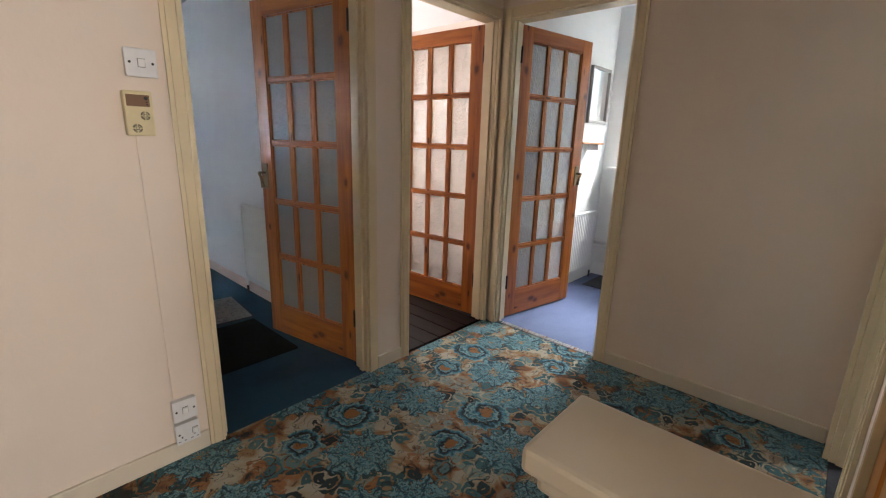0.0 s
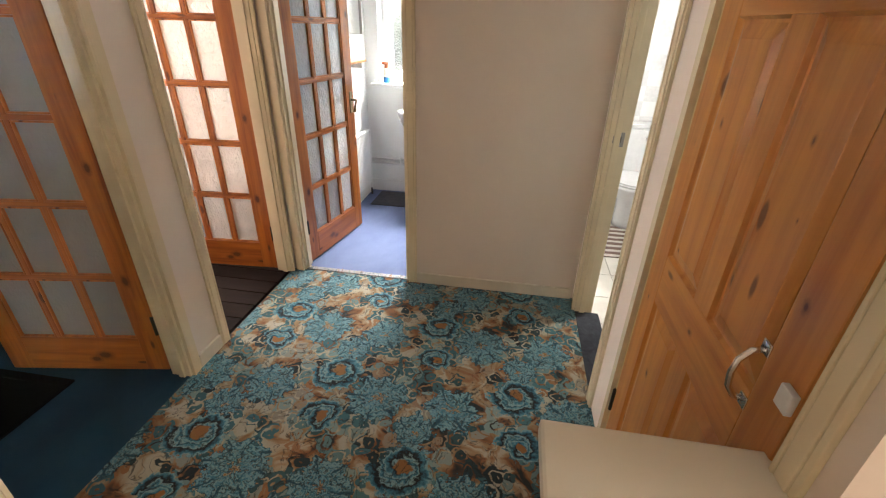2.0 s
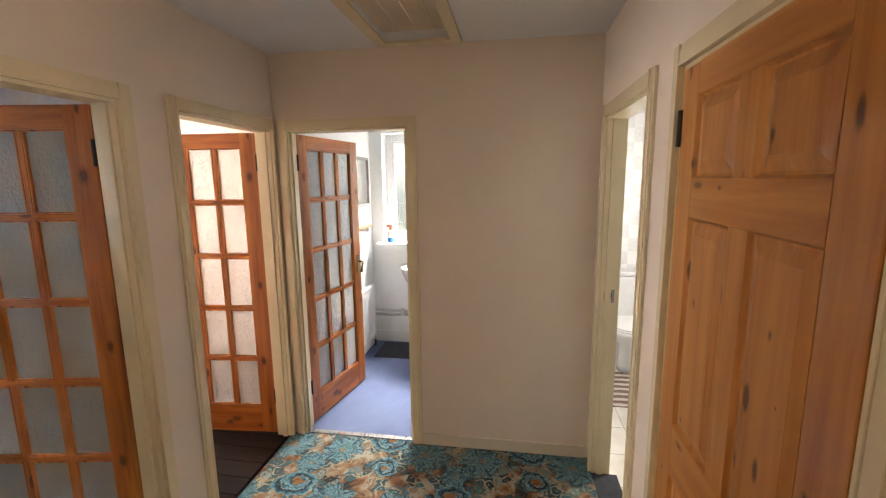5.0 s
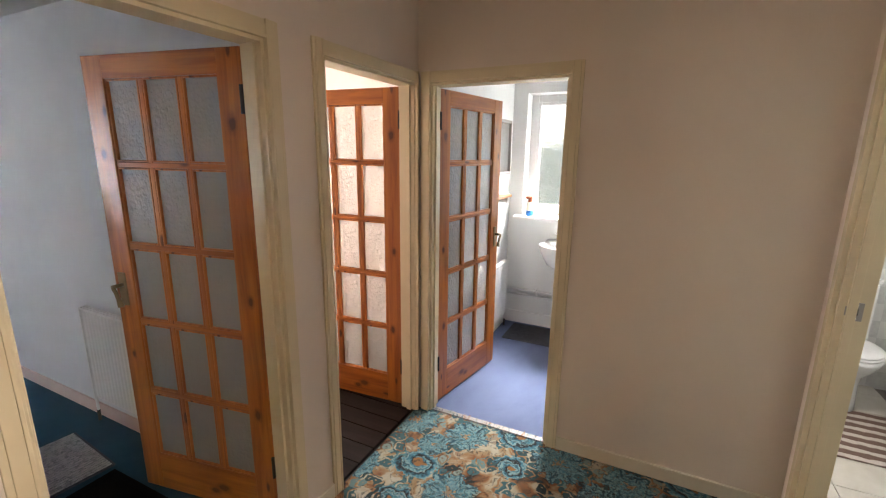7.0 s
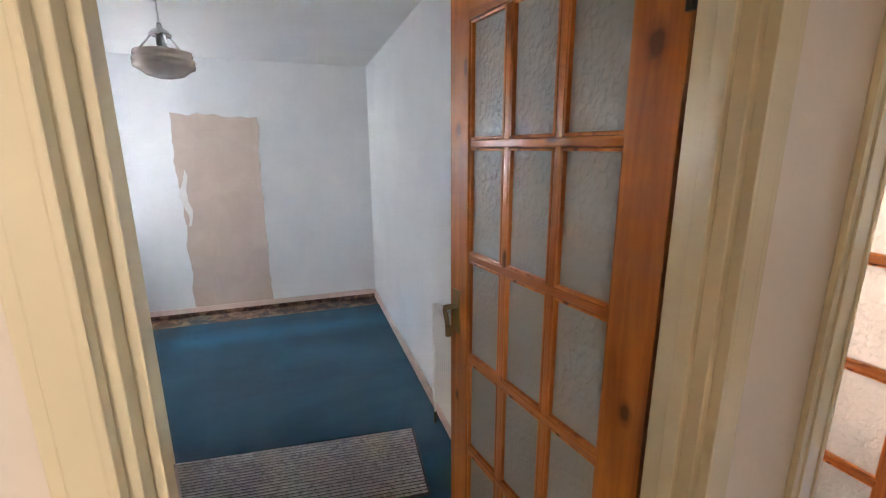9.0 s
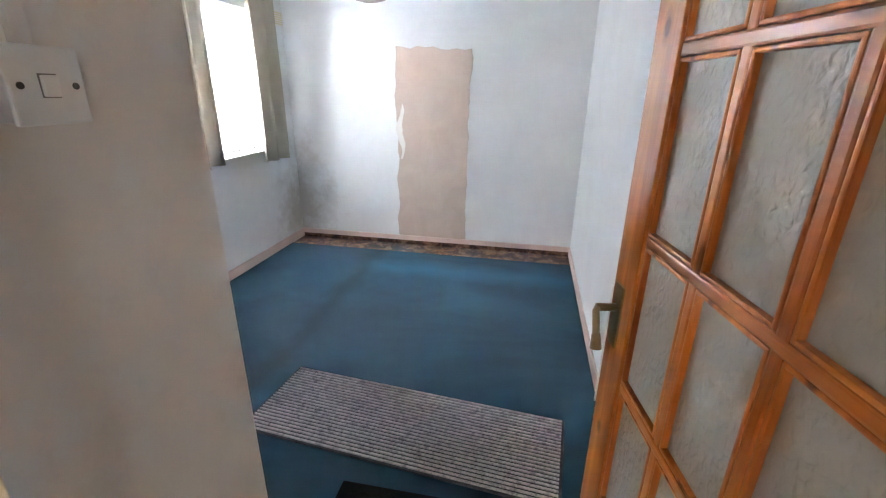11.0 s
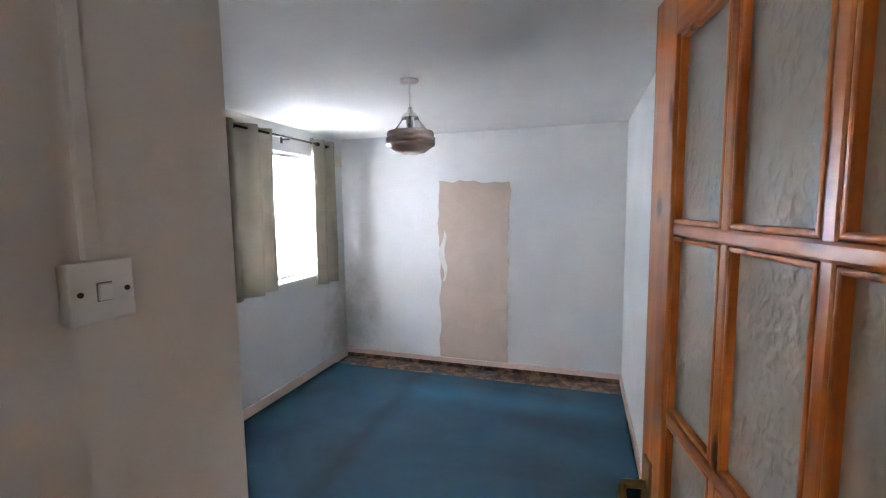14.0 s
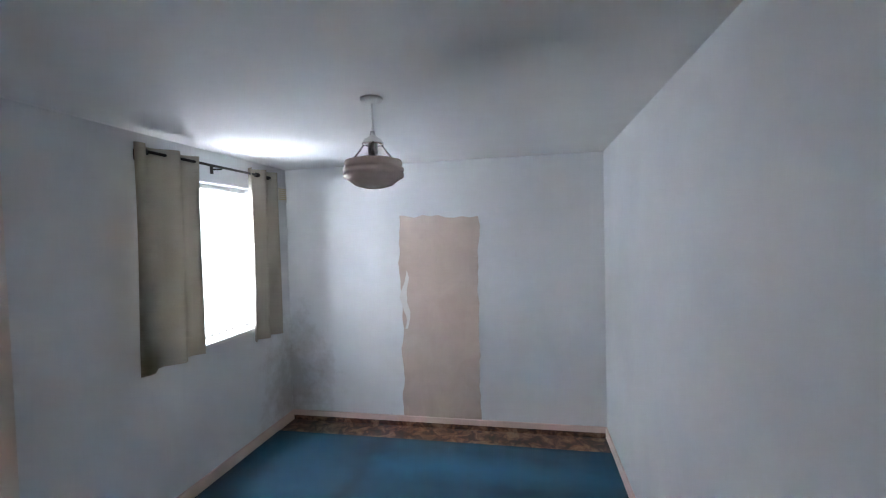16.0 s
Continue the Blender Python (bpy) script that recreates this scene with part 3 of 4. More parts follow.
wall("wall_box_room_north", 1, 3.6, 0.10, (-4.7, -1.97), (-0.02, H), [], [PEACH, PEACH], "peach painted wall")
wall("wall_box_room_west", 0, -4.7, 0.10, (1.485, 3.6), (-0.02, H), [(1.9, 3.2, 0.9, 2.05)], [PEACH, PEACH], "peach painted wall with a window")

slab("floor_landing", [((-1.895, 0.45, -0.10), (0.022, 2.365, 0.0)), ((-1.895, -0.55, -0.10), (-0.39, 0.45, 0.0))], FLORAL, "worn carpet with blue-green flowers on cream and ochre", "carpet")
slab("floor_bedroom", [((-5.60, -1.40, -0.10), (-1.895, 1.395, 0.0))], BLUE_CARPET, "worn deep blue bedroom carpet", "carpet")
slab("floor_bedroom_edge", [((-5.87, -1.40, -0.10), (-5.60, 1.395, -0.008))], LINO, "brown patterned lino strip beyond the carpet", "floor")
slab("floor_bathroom", [((-1.87, 2.365, -0.10), (0.0, 4.08, 0.0))], SLATE_CARPET, "slate blue bathroom carpet", "carpet")
slab("floor_box_room_base", [((-4.7, 1.485, -0.10), (-1.895, 3.6, -0.022))], GREY_DARK, "dark gap under old floorboards", "floor")
slab("floor_toilet_base", [((0.022, 1.50, -0.10), (1.0, 4.08, -0.012))], GROUT, "grout bed under pale tiles", "floor")
slab("floor_cupboard", [((0.022, 0.50, -0.10), (0.70, 1.42, -0.001))], SCREED, "bare cupboard floor", "floor")
# ceilings; the landing's one leaves the loft hatch open
HX0, HX1, HY0, HY1 = -1.155, -0.775, 1.68, 2.27
slab("ceiling_landing", [((-1.99, -0.65, H), (HX0, 2.46, H + 0.12)), ((HX1, -0.65, H), (3.35, 2.46, H + 0.12)), ((HX0, -0.65, H), (HX1, HY0, H + 0.12)), ((HX0, HY1, H), (HX1, 2.46, H + 0.12))], CEILING_PAINT, "white painted ceiling with a loft hatch", "ceiling")
slab("ceiling_bedroom", [((-5.87, -1.40, BH), (-1.99, 1.395, BH + 0.12))], CEILING_PAINT, "white painted bedroom ceiling", "ceiling")
slab("ceiling_north", [((-4.8, 1.485, H + 0.001), (-1.99, 3.7, H + 0.12)), ((-1.99, 2.46, H + 0.001), (1.12, 4.32, H + 0.12))], CEILING_PAINT, "white painted ceiling", "ceiling")

# loft hatch
hatch = holder("loft_hatch", pose((HX0 + HX1) / 2, (HY0 + HY1) / 2, H), "yellowed loft hatch with boarded panel and moulded frame", "loft hatch")
w2, l2 = (HX1 - HX0) / 2, (HY1 - HY0) / 2
for i in range(4):
    a = -w2 + i * w2 / 2
    part("board", boxed((a + 0.002, -l2, 0.045), (a + w2 / 2 - 0.002, l2, 0.065), 0.003), HATCH_PAINT, hatch)
for lo, hi in (((-w2 - 0.045, -l2 - 0.045, -0.018), (-w2 + 0.012, l2 + 0.045, 0.0)), ((w2 - 0.012, -l2 - 0.045, -0.018), (w2 + 0.045, l2 + 0.045, 0.0)), ((-w2 + 0.012, -l2 - 0.045, -0.018), (w2 - 0.012, -l2 + 0.012, 0.0)), ((-w2 + 0.012, l2 - 0.012, -0.018), (w2 - 0.012, l2 + 0.045, 0.0))):
    part("frame_strip", boxed(lo, hi, 0.004), GLOSS_CREAM, hatch)

# skirting boards
skirting([((-1.89, -0.55, 0), (-1.876, 0.462, 0.075)), ((-1.89, 1.35, 0), (-1.876, 1.517, 0.075)), ((-1.002, 2.346, 0), (0.004, 2.36, 0.075))], SKIRT_CREAM, "cream painted skirting board, scuffed")
skirting([((-5.87, -1.40, -0.008), (-5.856, 1.395, 0.080)), ((-5.856, -1.40, -0.008), (-2.46, -1.386, 0.080)), ((-5.856, 1.382, -0.008), (-2.06, 1.395, 0.080))], SKIRT_PINK, "pinkish white painted skirting board")
skirting([((-1.87, 4.064, 0), (0.0, 4.08, 0.12)), ((-1.87, 2.5, 0), (-1.856, 4.064, 0.12))], WHITE_GLOSS, "white painted bathroom skirting board")
skirting([((-4.7, 3.584, -0.004), (-1.99, 3.6, 0.12))], SKIRT_PINK, "painted skirting board")


tagged(part("lino_upturn", boxed((-5.857, -1.385, -0.008), (-5.851, 1.381, 0.032), 0.002), LINO), "brown patterned lino turned up against the skirting", "floor edge", kind="structure")
tagged(part("floor_toilet_threshold", boxed((0.022, 1.514, -0.011), (0.16, 2.212, 0.004), 0.002), GREY_MAT), "dark grey carpet strip in the toilet doorway", "threshold", kind="structure")


# architraves and door linings
def moulding(a, b, w, out):
    """A moulded strip from a to b in the local xz-plane; w: its width, out: its thickness towards -y."""
    bm = bmesh.new()
    for f0, f1, t in ((0.0, 0.16, 0.95), (0.16, 0.74, 0.80), (0.74, 1.0, 0.62)):
        if b[0] == a[0]:
            lo, hi = (a[0] + min(w * f0, w * f1), -out * t, a[1]), (a[0] + max(w * f0, w * f1), 0, b[1])
        else:
            lo, hi = (a[0], -out * t, a[1] + w * f0), (b[0], 0, a[1] + w * f1)
        box(bm, lo, hi, 0.0022)
    return bm


def door_trim(number, m, width, depth, height=2.0, left=True, right=True, mat=GLOSS_CREAM, both=True):
    """Lining and architrave of an opening. Local: x across, y into the wall, z up; origin at the left foot."""
    ob = holder("trim_%d" % number, m, "cream gloss painted door lining and moulded architrave", "door frame", kind="structure")
    t = 0.022
    part("lining_side", boxed((-0.002, 0.0, 0), (t, depth, height + 0.002), 0.002), mat, ob)
    part("lining_side", boxed((width - t, 0.0, 0), (width + 0.002, depth, height + 0.002), 0.002), mat, ob)
    part("lining_head", boxed((t, 0.0, height - t), (width - t, depth, height + 0.002), 0.002), mat, ob)
    part("door_stop", boxed((t, depth - 0.075, 0), (t + 0.012, depth - 0.045, height - t), 0.002), mat, ob)
    part("door_stop", boxed((width - t - 0.012, depth - 0.075, 0), (width - t, depth - 0.045, height - t), 0.002), mat, ob)
    w = 0.056
    if left:
        part("architrave", moulding((0.010, 0), (0.010, height + 0.05), -w, 0.020), mat, ob)
    if right:
        part("architrave", moulding((width - 0.010, 0), (width - 0.010, height + 0.05), w, 0.020), mat, ob)
    part("architrave_head", moulding((0.010, height - 0.010), (width - 0.010, height - 0.010), 0.059, 0.0205), mat, ob)
    return ob


door_trim(1, pose(-1.89, 0.51, 0, 0, 0, 90), 0.792, 0.10)
door_trim(2, pose(-1.89, 1.565, 0, 0, 0, 90), 0.770, 0.10, right=False)
door_trim(3, pose(-1.822, 2.36, 0), 0.772, 0.10)
door_trim(4, pose(EX, 2.235, 0, 0, 0, -90), 0.745, 0.10)
door_trim(5, pose(EX, 1.228, 0, 0, 0, -90), 0.783, 0.10)
tagged(part("trim_corner", boxed((-1.89, 2.318, 0), (-1.872, 2.3385, 2.05), 0.004), GLOSS_CREAM), "cream gloss painted corner post between two door frames", "door frame", kind="structure")


# ---- doors ----
def lever_handle(side, parent, at, direction):
    """Tarnished lever on a tall plate, standing out to the given side of the leaf."""
    x, y, z = at
    s = side
    plate = part("handle_plate", boxed((x - 0.02, min(y, y + s * 0.006), z - 0.075), (x + 0.02, max(y, y + s * 0.006), z + 0.075), 0.002), BRASS, parent, "tarnished brass handle plate")
    bm = bmesh.new()
    tube(bm, (x, y + s * 0.004, z + 0.02), (x, y + s * 0.05, z + 0.02), 0.009)
    bent(bm, [(x, y + s * 0.046, z + 0.02), (x + direction * 0.012, y + s * 0.054, z + 0.016), (x + direction * 0.024, y + s * 0.055, z - 0.002), (x + direction * 0.032, y + s * 0.054, z - 0.03)], 0.008)
    tube(bm, (x + direction * 0.032, y + s * 0.054, z - 0.028), (x + direction * 0.040, y + s * 0.053, z - 0.062), 0.009, 0.013)
    part("lever", bm, BRASS, plate, "tarnished brass lever", True)


def hinge(parent, at, side):
    x, y, z = at
    bm = box(bmesh.new(), (x - 0.032, min(y, y + side * 0.003), z - 0.05), (x + 0.004, max(y, y + side * 0.003), z + 0.05))
    tube(bm, (x + 0.004, y + side * 0.004, z - 0.05), (x + 0.004, y + side * 0.004, z + 0.05), 0.007)
    part("hinge", bm, HINGE, parent, "dark steel butt hinge")


def glazed_door(name, m, width, side, label):
    """Pine door with three by five obscured panes. Local: x from the hinge, y thickness on the far side, z up. side: +1 when its seen face is y = 0 looking to +y."""
    ob = holder(name, m, label, "glazed door", kind="structure")
    z0, z1, th = 0.012, 1.978, 0.040
    y0, y1 = (-th, 0.0) if side > 0 else (0.0, th)
    st, top, bot, bar = 0.104, 0.088, 0.188, 0.023
    part("stile", boxed((0.0, y0, z0), (st, y1, z1), 0.003), PINE_V, ob)
    part("stile", boxed((width - st, y0, z0), (width, y1, z1), 0.003), PINE_V, ob)
    part("top_rail", boxed((st, y0, z1 - top), (width - st, y1, z1), 0.0015), PINE_H, ob)
    part("bottom_rail", boxed((st, y0, z0), (width - st, y1, z0 + bot), 0.0015), PINE_H, ob)
    gx, gz = (width - 2 * st - 2 * bar) / 3, (z1 - z0 - top - bot - 4 * bar) / 5
    zb, zt = z0 + bot, z1 - top
    ins = 0.006
    for i in range(2):
        a = st + gx + i * (gx + bar)
        bm = boxed((a, y0 + ins, zb), (a + bar, y1 - ins, zt), 0.005)
        part("glazing_bar", bm, PINE_V, ob)
    for j in range(4):
        a = zb + gz + j * (gz + bar)
        part("glazing_bar", boxed((st, y0 + ins - 0.001, a), (width - st, y1 - ins + 0.001, a + bar), 0.005), PINE_H, ob)
    ym = (y0 + y1) / 2
    pane = boxed((-gx / 2 - 0.002, ym - 0.0025, -gz / 2 - 0.002), (gx / 2 + 0.002, ym + 0.0025, gz / 2 + 0.002))
    first = part("pane", pane, OBSCURED, ob)
    first.visible_shadow = False
    panes = [first] + [new("pane", first.data) for _ in range(14)]
    bead = bmesh.new()
    for lo, hi in (((-gx / 2, -0.014, -gz / 2), (gx / 2, 0.014, -gz / 2 + 0.008)), ((-gx / 2, -0.014, gz / 2 - 0.008), (gx / 2, 0.014, gz / 2)), ((-gx / 2, -0.014, -gz / 2), (-gx / 2 + 0.008, 0.014, gz / 2)), ((gx / 2 - 0.008, -0.014, -gz / 2), (gx / 2, 0.014, gz / 2))):
        box(bead, lo, hi, 0.003)
    b0 = part("glazing_bead", bead, PINE_V, ob)
    beads = [b0] + [new("glazing_bead", b0.data) for _ in range(14)]
    for n in range(15):
        i, j = n % 3, n // 3
        place = Vector((st + gx / 2 + i * (gx + bar), ym, zb + gz / 2 + j * (gz + bar)))
        panes[n].parent = beads[n].parent = ob
        panes[n].visible_shadow = False
        panes[n].location = Vector((place.x, 0, place.z))
        beads[n].location = place
    for s, yy in ((1, y1), (-1, y0)):
        lever_handle(s, ob, (width - 0.045, yy, 1.02), -1)
    seen = y1 if side > 0 else y0
    for z in (0.28, 1.80):
        hinge(ob, (-0.004, seen, z), side)
    return ob


glazed_door("door_1", pose(-2.012, 1.294, 0, 0, 0, 189.9), 0.755, 1, "open knotty pine door with fifteen obscured glass panes")
glazed_door("door_2", pose(-1.992, 2.322, 0, 0, 0, 184.0), 0.745, 1, "open knotty pine door with obscured panes above dark boards")
glazed_door("door_3", pose(-1.802, 2.46, 0, 0, 0, 80.0), 0.735, -1, "open knotty pine door with obscured panes beside bathroom carpet")


def raised_panel(x0, x1, z0, z1, y, s):
    """A fielded panel: sunk border, sloped edge, raised field."""
    bm = bmesh.new()
    loops = []
    for inset, d in ((0.0, 0.0), (0.006, -0.009), (0.012, -0.010), (0.040, -0.002), (0.042, -0.001)):
        loops.append([bm.verts.new((x, y + s * d, z)) for x, z in ((x0 + inset, z0 + inset), (x1 - inset, z0 + inset), (x1 - inset, z1 - inset), (x0 + inset, z1 - inset))])
    for p, q in zip(loops, loops[1:]):
        for i in range(4):
            bm.faces.new((p[i], p[(i + 1) % 4], q[(i + 1) % 4], q[i]))
    bm.faces.new(loops[-1])
    back = [bm.verts.new((v.co.x, y - s * 0.028, v.co.z)) for v in loops[0]]
    for i in range(4):
        bm.faces.new((loops[0][i], loops[0][(i + 1) % 4], back[(i + 1) % 4], back[i]))
    bm.faces.new(back)
    bmesh.ops.recalc_face_normals(bm, faces=bm.faces)
    return bm


def panel_door(name, m, width, label):
    """Six-panel pine door, hinged at x = 0, seen face y = 0, body towards +y."""
    ob = holder(name, m, label, "panel door", kind="structure")
    z0, z1, th, st, mid = 0.012, 1.978, 0.040, 0.105, 0.085
    rails = ((z0, z0 + 0.20), (0.82, 0.975), (1.578, 1.682), (z1 - 0.085, z1))
    for x0, x1 in ((0, st), (width - st, width)):
        part("stile", boxed((x0, 0, z0), (x1, th, z1), 0.004), PALE_V, ob)
    for a, b in rails:
        part("rail", boxed((st, 0, a), (width - st, th, b), 0.0015), PALE_H, ob)
    c = width / 2
    for (a, b), (a2, b2) in zip(rails, rails[1:]):
        part("muntin", boxed((c - mid / 2, 0, b), (c + mid / 2, th, a2), 0.0015), PALE_V, ob)
        for x0, x1 in ((st, c - mid / 2), (c + mid / 2, width - st)):
            part("panel", raised_panel(x0, x1, b, a2, 0.0, -1), PALE_V, ob)
    bm = bmesh.new()
    hx, hz = width - 0.112, 1.01
    pts = [(hx, -0.002, hz - 0.058), (hx, -0.022, hz - 0.052), (hx, -0.036, hz - 0.030), (hx, -0.040, hz), (hx, -0.036, hz + 0.030), (hx, -0.022, hz + 0.052), (hx, -0.002, hz + 0.058)]
    bent(bm, pts, 0.006)
    box(bm, (hx - 0.013, -0.004, hz - 0.074), (hx + 0.013, 0, hz - 0.048), 0.002)
    box(bm, (hx - 0.013, -0.004, hz + 0.048), (hx + 0.013, 0, hz + 0.074), 0.002)
    part("pull_handle", bm, CHROME, ob, "curved metal pull handle", True)
    part("latch_plate", boxed((width - 0.036, -0.012, 1.025), (width - 0.003, 0, 1.065), 0.002), UPVC, ob, "small white latch")
    for z in (0.30, 1.82):
        hinge(ob, (-0.004, 0.0, z), -1)
    return ob


panel_door("door_5", pose(EX - 0.002, 1.206, 0, 0, 0, -90.6), 0.736, "knotty pine six-panel cupboard door, slightly ajar")

# ---- stairs and parapet ----
stairs = holder("staircase", pose(-0.39, -0.075, 0), "carpeted stairs going down beside the parapet", "staircase", kind="structure")
for i in range(1, 14):
    part("step", boxed((0.235 * (i - 1), -0.473, -0.19 * i - 0.19), (0.235 * i + 0.02, 0.473, -0.19 * i), 0.006), FLORAL, stairs)
slab("floor_hall", [((2.6, -0.55, -2.80), (3.25, 0.45, -2.66)), ((-0.4, -0.55, -2.80), (2.6, 0.40, -2.70))], SCREED, "plain lower hall floor", "floor")
parapet = holder("parapet", pose(-0.345, 0.416, 0), "cream boxed half-height wall with moulded ledge above stairs", "parapet", kind="structure")
part("body", boxed((0.015, -0.052, -0.6), (0.363, 0.052, 0.895)), LP, parapet)
part("ledge", boxed((-0.012, -0.078, 0.897), (0.363, 0.073, 0.930), 0.007), LEDGE_PAINT, parapet, "cream gloss ledge with rounded edges")
part("ledge_moulding", boxed((0.003, -0.066, 0.872), (0.363, 0.064, 0.897), 0.008), LEDGE_PAINT, parapet)

handrail = holder("handrail", pose(-0.31, 0.285, 0.875), "pale wooden mopstick handrail fixed to the wall", "handrail")
bm = tube(bmesh.new(), (0, 0, 0), (1.55, 0, -1.2), 0.024, seg=18)
part("rail", bm, RAIL_WOOD, handrail, smooth=True)
for d in (0.28, 1.2):
    bm = tube(bmesh.new(), (d, 0, -d * 0.774), (d, 0.018, -d * 0.774 - 0.05), 0.006)
    tube(bm, (d, 0.018, -d * 0.774 - 0.05), (d, 0.066, -d * 0.774 - 0.05), 0.006)
    part("bracket", bm, STEEL, handrail)


# ---- windows ----
def window(name, m, w, h, label, bars=(), glass=CLEAR):
    """Plastic window; local x across, y outwards, z up, origin at the lower left of the opening."""
    ob = holder(name, m, label, "window", kind="structure")
    f = 0.065
    for lo, hi in (((0, 0, 0), (f, 0.06, h)), ((w - f, 0, 0), (w, 0.06, h)), ((f, 0, 0), (w - f, 0.06, f)), ((f, 0, h - f), (w - f, 0.06, h))):
        part("window_frame", boxed(lo, hi, 0.006), UPVC, ob)
    for b in bars:
        part("mullion", boxed((b - 0.03, 0, f), (b + 0.03, 0.06, h - f), 0.006), UPVC, ob)
    xs = [f, *[b for b in bars], w - f]
    for a, b in zip(xs, xs[1:]):
        g = part("pane", boxed((a, 0.026, f), (b, 0.030, h - f)), glass, ob)
        g.visible_shadow = False
        s = 0.030
        for lo, hi in (((a, -0.012, f), (a + s, 0.03, h - f)), ((b - s, -0.012, f), (b, 0.03, h - f)), ((a + s, -0.012, f), (b - s, 0.03, f + s)), ((a + s, -0.012, h - f - s), (b - s, 0.03, h - f))):
            part("sash", boxed(lo, hi, 0.005), UPVC, ob)
    return ob


window("window_1", pose(-4.40, -1.56, 0.97, 0, 0, 180), 0.96, 1.12, "white plastic bedroom window behind vertical blind", (0.5,))
window("window_2", pose(-1.74, 4.22, 1.06), 1.04, 1.08, "white plastic bathroom window with obscured glass", (), FROSTED)
window("window_3", pose(1.06, 3.35, 1.15, 0, 0, -90), 0.70, 0.80, "small white plastic toilet window")
window("window_4", pose(-4.66, 1.9, 0.9, 0, 0, 90), 1.3, 1.15, "white plastic window", (0.65,))
window("window_5", pose(3.29, 0.32, 0.3, 0, 0, -90), 0.74, 1.4, "white plastic stair window")
tagged(part("sill_bathroom", boxed((-1.80, 3.965, 1.035), (-0.64, 4.215, 1.062), 0.006), WHITE_GLOSS), "white gloss painted bathroom window sill", "window sill", kind="structure")
tagged(part("sill_bedroom", boxed((-5.46, -1.56, 0.945), (-4.38, -1.365, 0.972), 0.006), WHITE_GLOSS), "white painted bedroom window sill", "window sill", kind="structure")

# vertical blind
blind = holder("vertical_blind", pose(-4.88, -1.475, 2.05), "white vertical slat blind hanging in the bedroom window", "blind")
part("head_rail", boxed((-0.475, -0.02, 0.0), (0.475, 0.02, 0.035), 0.003), UPVC, blind)
bm = bmesh.new()
for k in range(2):
    rows = []
    for i in range(5):
        x, y = (i / 4 - 0.5) * 0.089, 0.008 * math.sin(math.pi * i / 4) + k * 0.0007
        rows.append((bm.verts.new((x, y, -1.055)), bm.verts.new((x, y, 0.0))))
    for p, q in zip(rows, rows[1:]):
        bm.faces.new((p[0], q[0], q[1], p[1]))
slat = part("slat", bm, BLIND, blind)
weight = part("slat_weight", boxed((-0.045, -0.002, -0.02), (0.045, 0.006, 0.008)), UPVC, blind)
for i in range(14):
    s = slat if i == 0 else new("slat", slat.data)
    g = weight if i == 0 else new("slat_weight", weight.data)
    for o in (s, g):
        o.parent = blind
        o.matrix_basis = pose(-0.468 + 0.072 * i, 0, 0 if o is s else -1.05, 0, 0, 4 + 2.0 * math.sin(i * 2.3))


# curtains on a rod
def curtain(name, x0, x1, z0, z1, folds, phase, label):
    bm = bmesh.new()
    n = folds * 10
    rows = []
    for i in range(n + 1):
        u = i / n
        col = []
        for k in range(9):
            v = k / 8
            amp = 0.040 + 0.006 * math.sin(3 * u + 2 * v)
            x = x0 + (x1 - x0) * (u + 0.012 * math.sin(5 * v + 9 * u))
            y = -1.300 + amp * math.sin(2 * math.pi * folds * u + phase + 0.25 * v) - 0.010 * v
            col.append(bm.verts.new((x, y, z1 + (z0 - z1) * v)))
        rows.append(col)
    for p, q in zip(rows, rows[1:]):
        for k in range(8):
            bm.faces.new((p[k], q[k], q[k + 1], p[k + 1]))
    ob = part(name, bm, CURTAIN, None, smooth=True)
    sol = ob.modifiers.new("cloth", "SOLIDIFY")
    sol.thickness = 0.003
    return tagged(ob, label, "curtain", "bedroom curtains")


curtain("curtain", -4.665, -4.195, 0.94, 2.225, 2, 2.6, "taupe eyelet curtain bunched on a dark rod")
curtain("curtain", -5.54, -5.205, 0.88, 2.235, 2, 0.6, "taupe eyelet curtain drawn back beside the vent")
rod = holder("curtain_rod", pose(-4.80, -1.300, 2.19), "thin dark metal curtain rod", "curtain rod")
part("pole", tube(bmesh.new(), (-0.70, 0, 0), (0.53, 0, 0), 0.009), IRON, rod, smooth=True)
for x in (-0.51, 0.54):
    part("finial", tube(bmesh.new(), (x - 0.025, 0, 0), (x + 0.025, 0, 0), 0.018), IRON, rod, smooth=True)
for x in (-0.10, -0.66, 0.50):
    bm = tube(bmesh.new(), (x, -0.085, -0.01), (x, 0.0, -0.012), 0.006)
    box(bm, (x - 0.012, -0.085, -0.04), (x + 0.012, -0.078, 0.02))
    part("bracket", bm, IRON, rod)

# air vent
vent = holder("air_vent", pose(-5.79, -1.40, 2.085), "small white plastic louvred air vent", "vent")
part("vent_frame", boxed((-0.075, 0, -0.07), (0.075, 0.010, 0.07), 0.003), UPVC, vent)
for i in range(6):
    part("louvre", boxed((-0.058, 0.010, -0.05 + 0.018 * i), (0.058, 0.018, -0.042 + 0.018 * i)), OLD_PLASTIC, vent)

# bare plaster patch, with ragged edges
bm = bmesh.new()
rng = random.Random(4)
zs = [0.062 + i * (1.778 / 40) for i in range(41)]


def ragged(side):
    out, drift = [], 0.0
    for i in range(41):
        drift = 0.75 * drift + rng.uniform(-0.010, 0.010)
        out.append(drift)
    return out


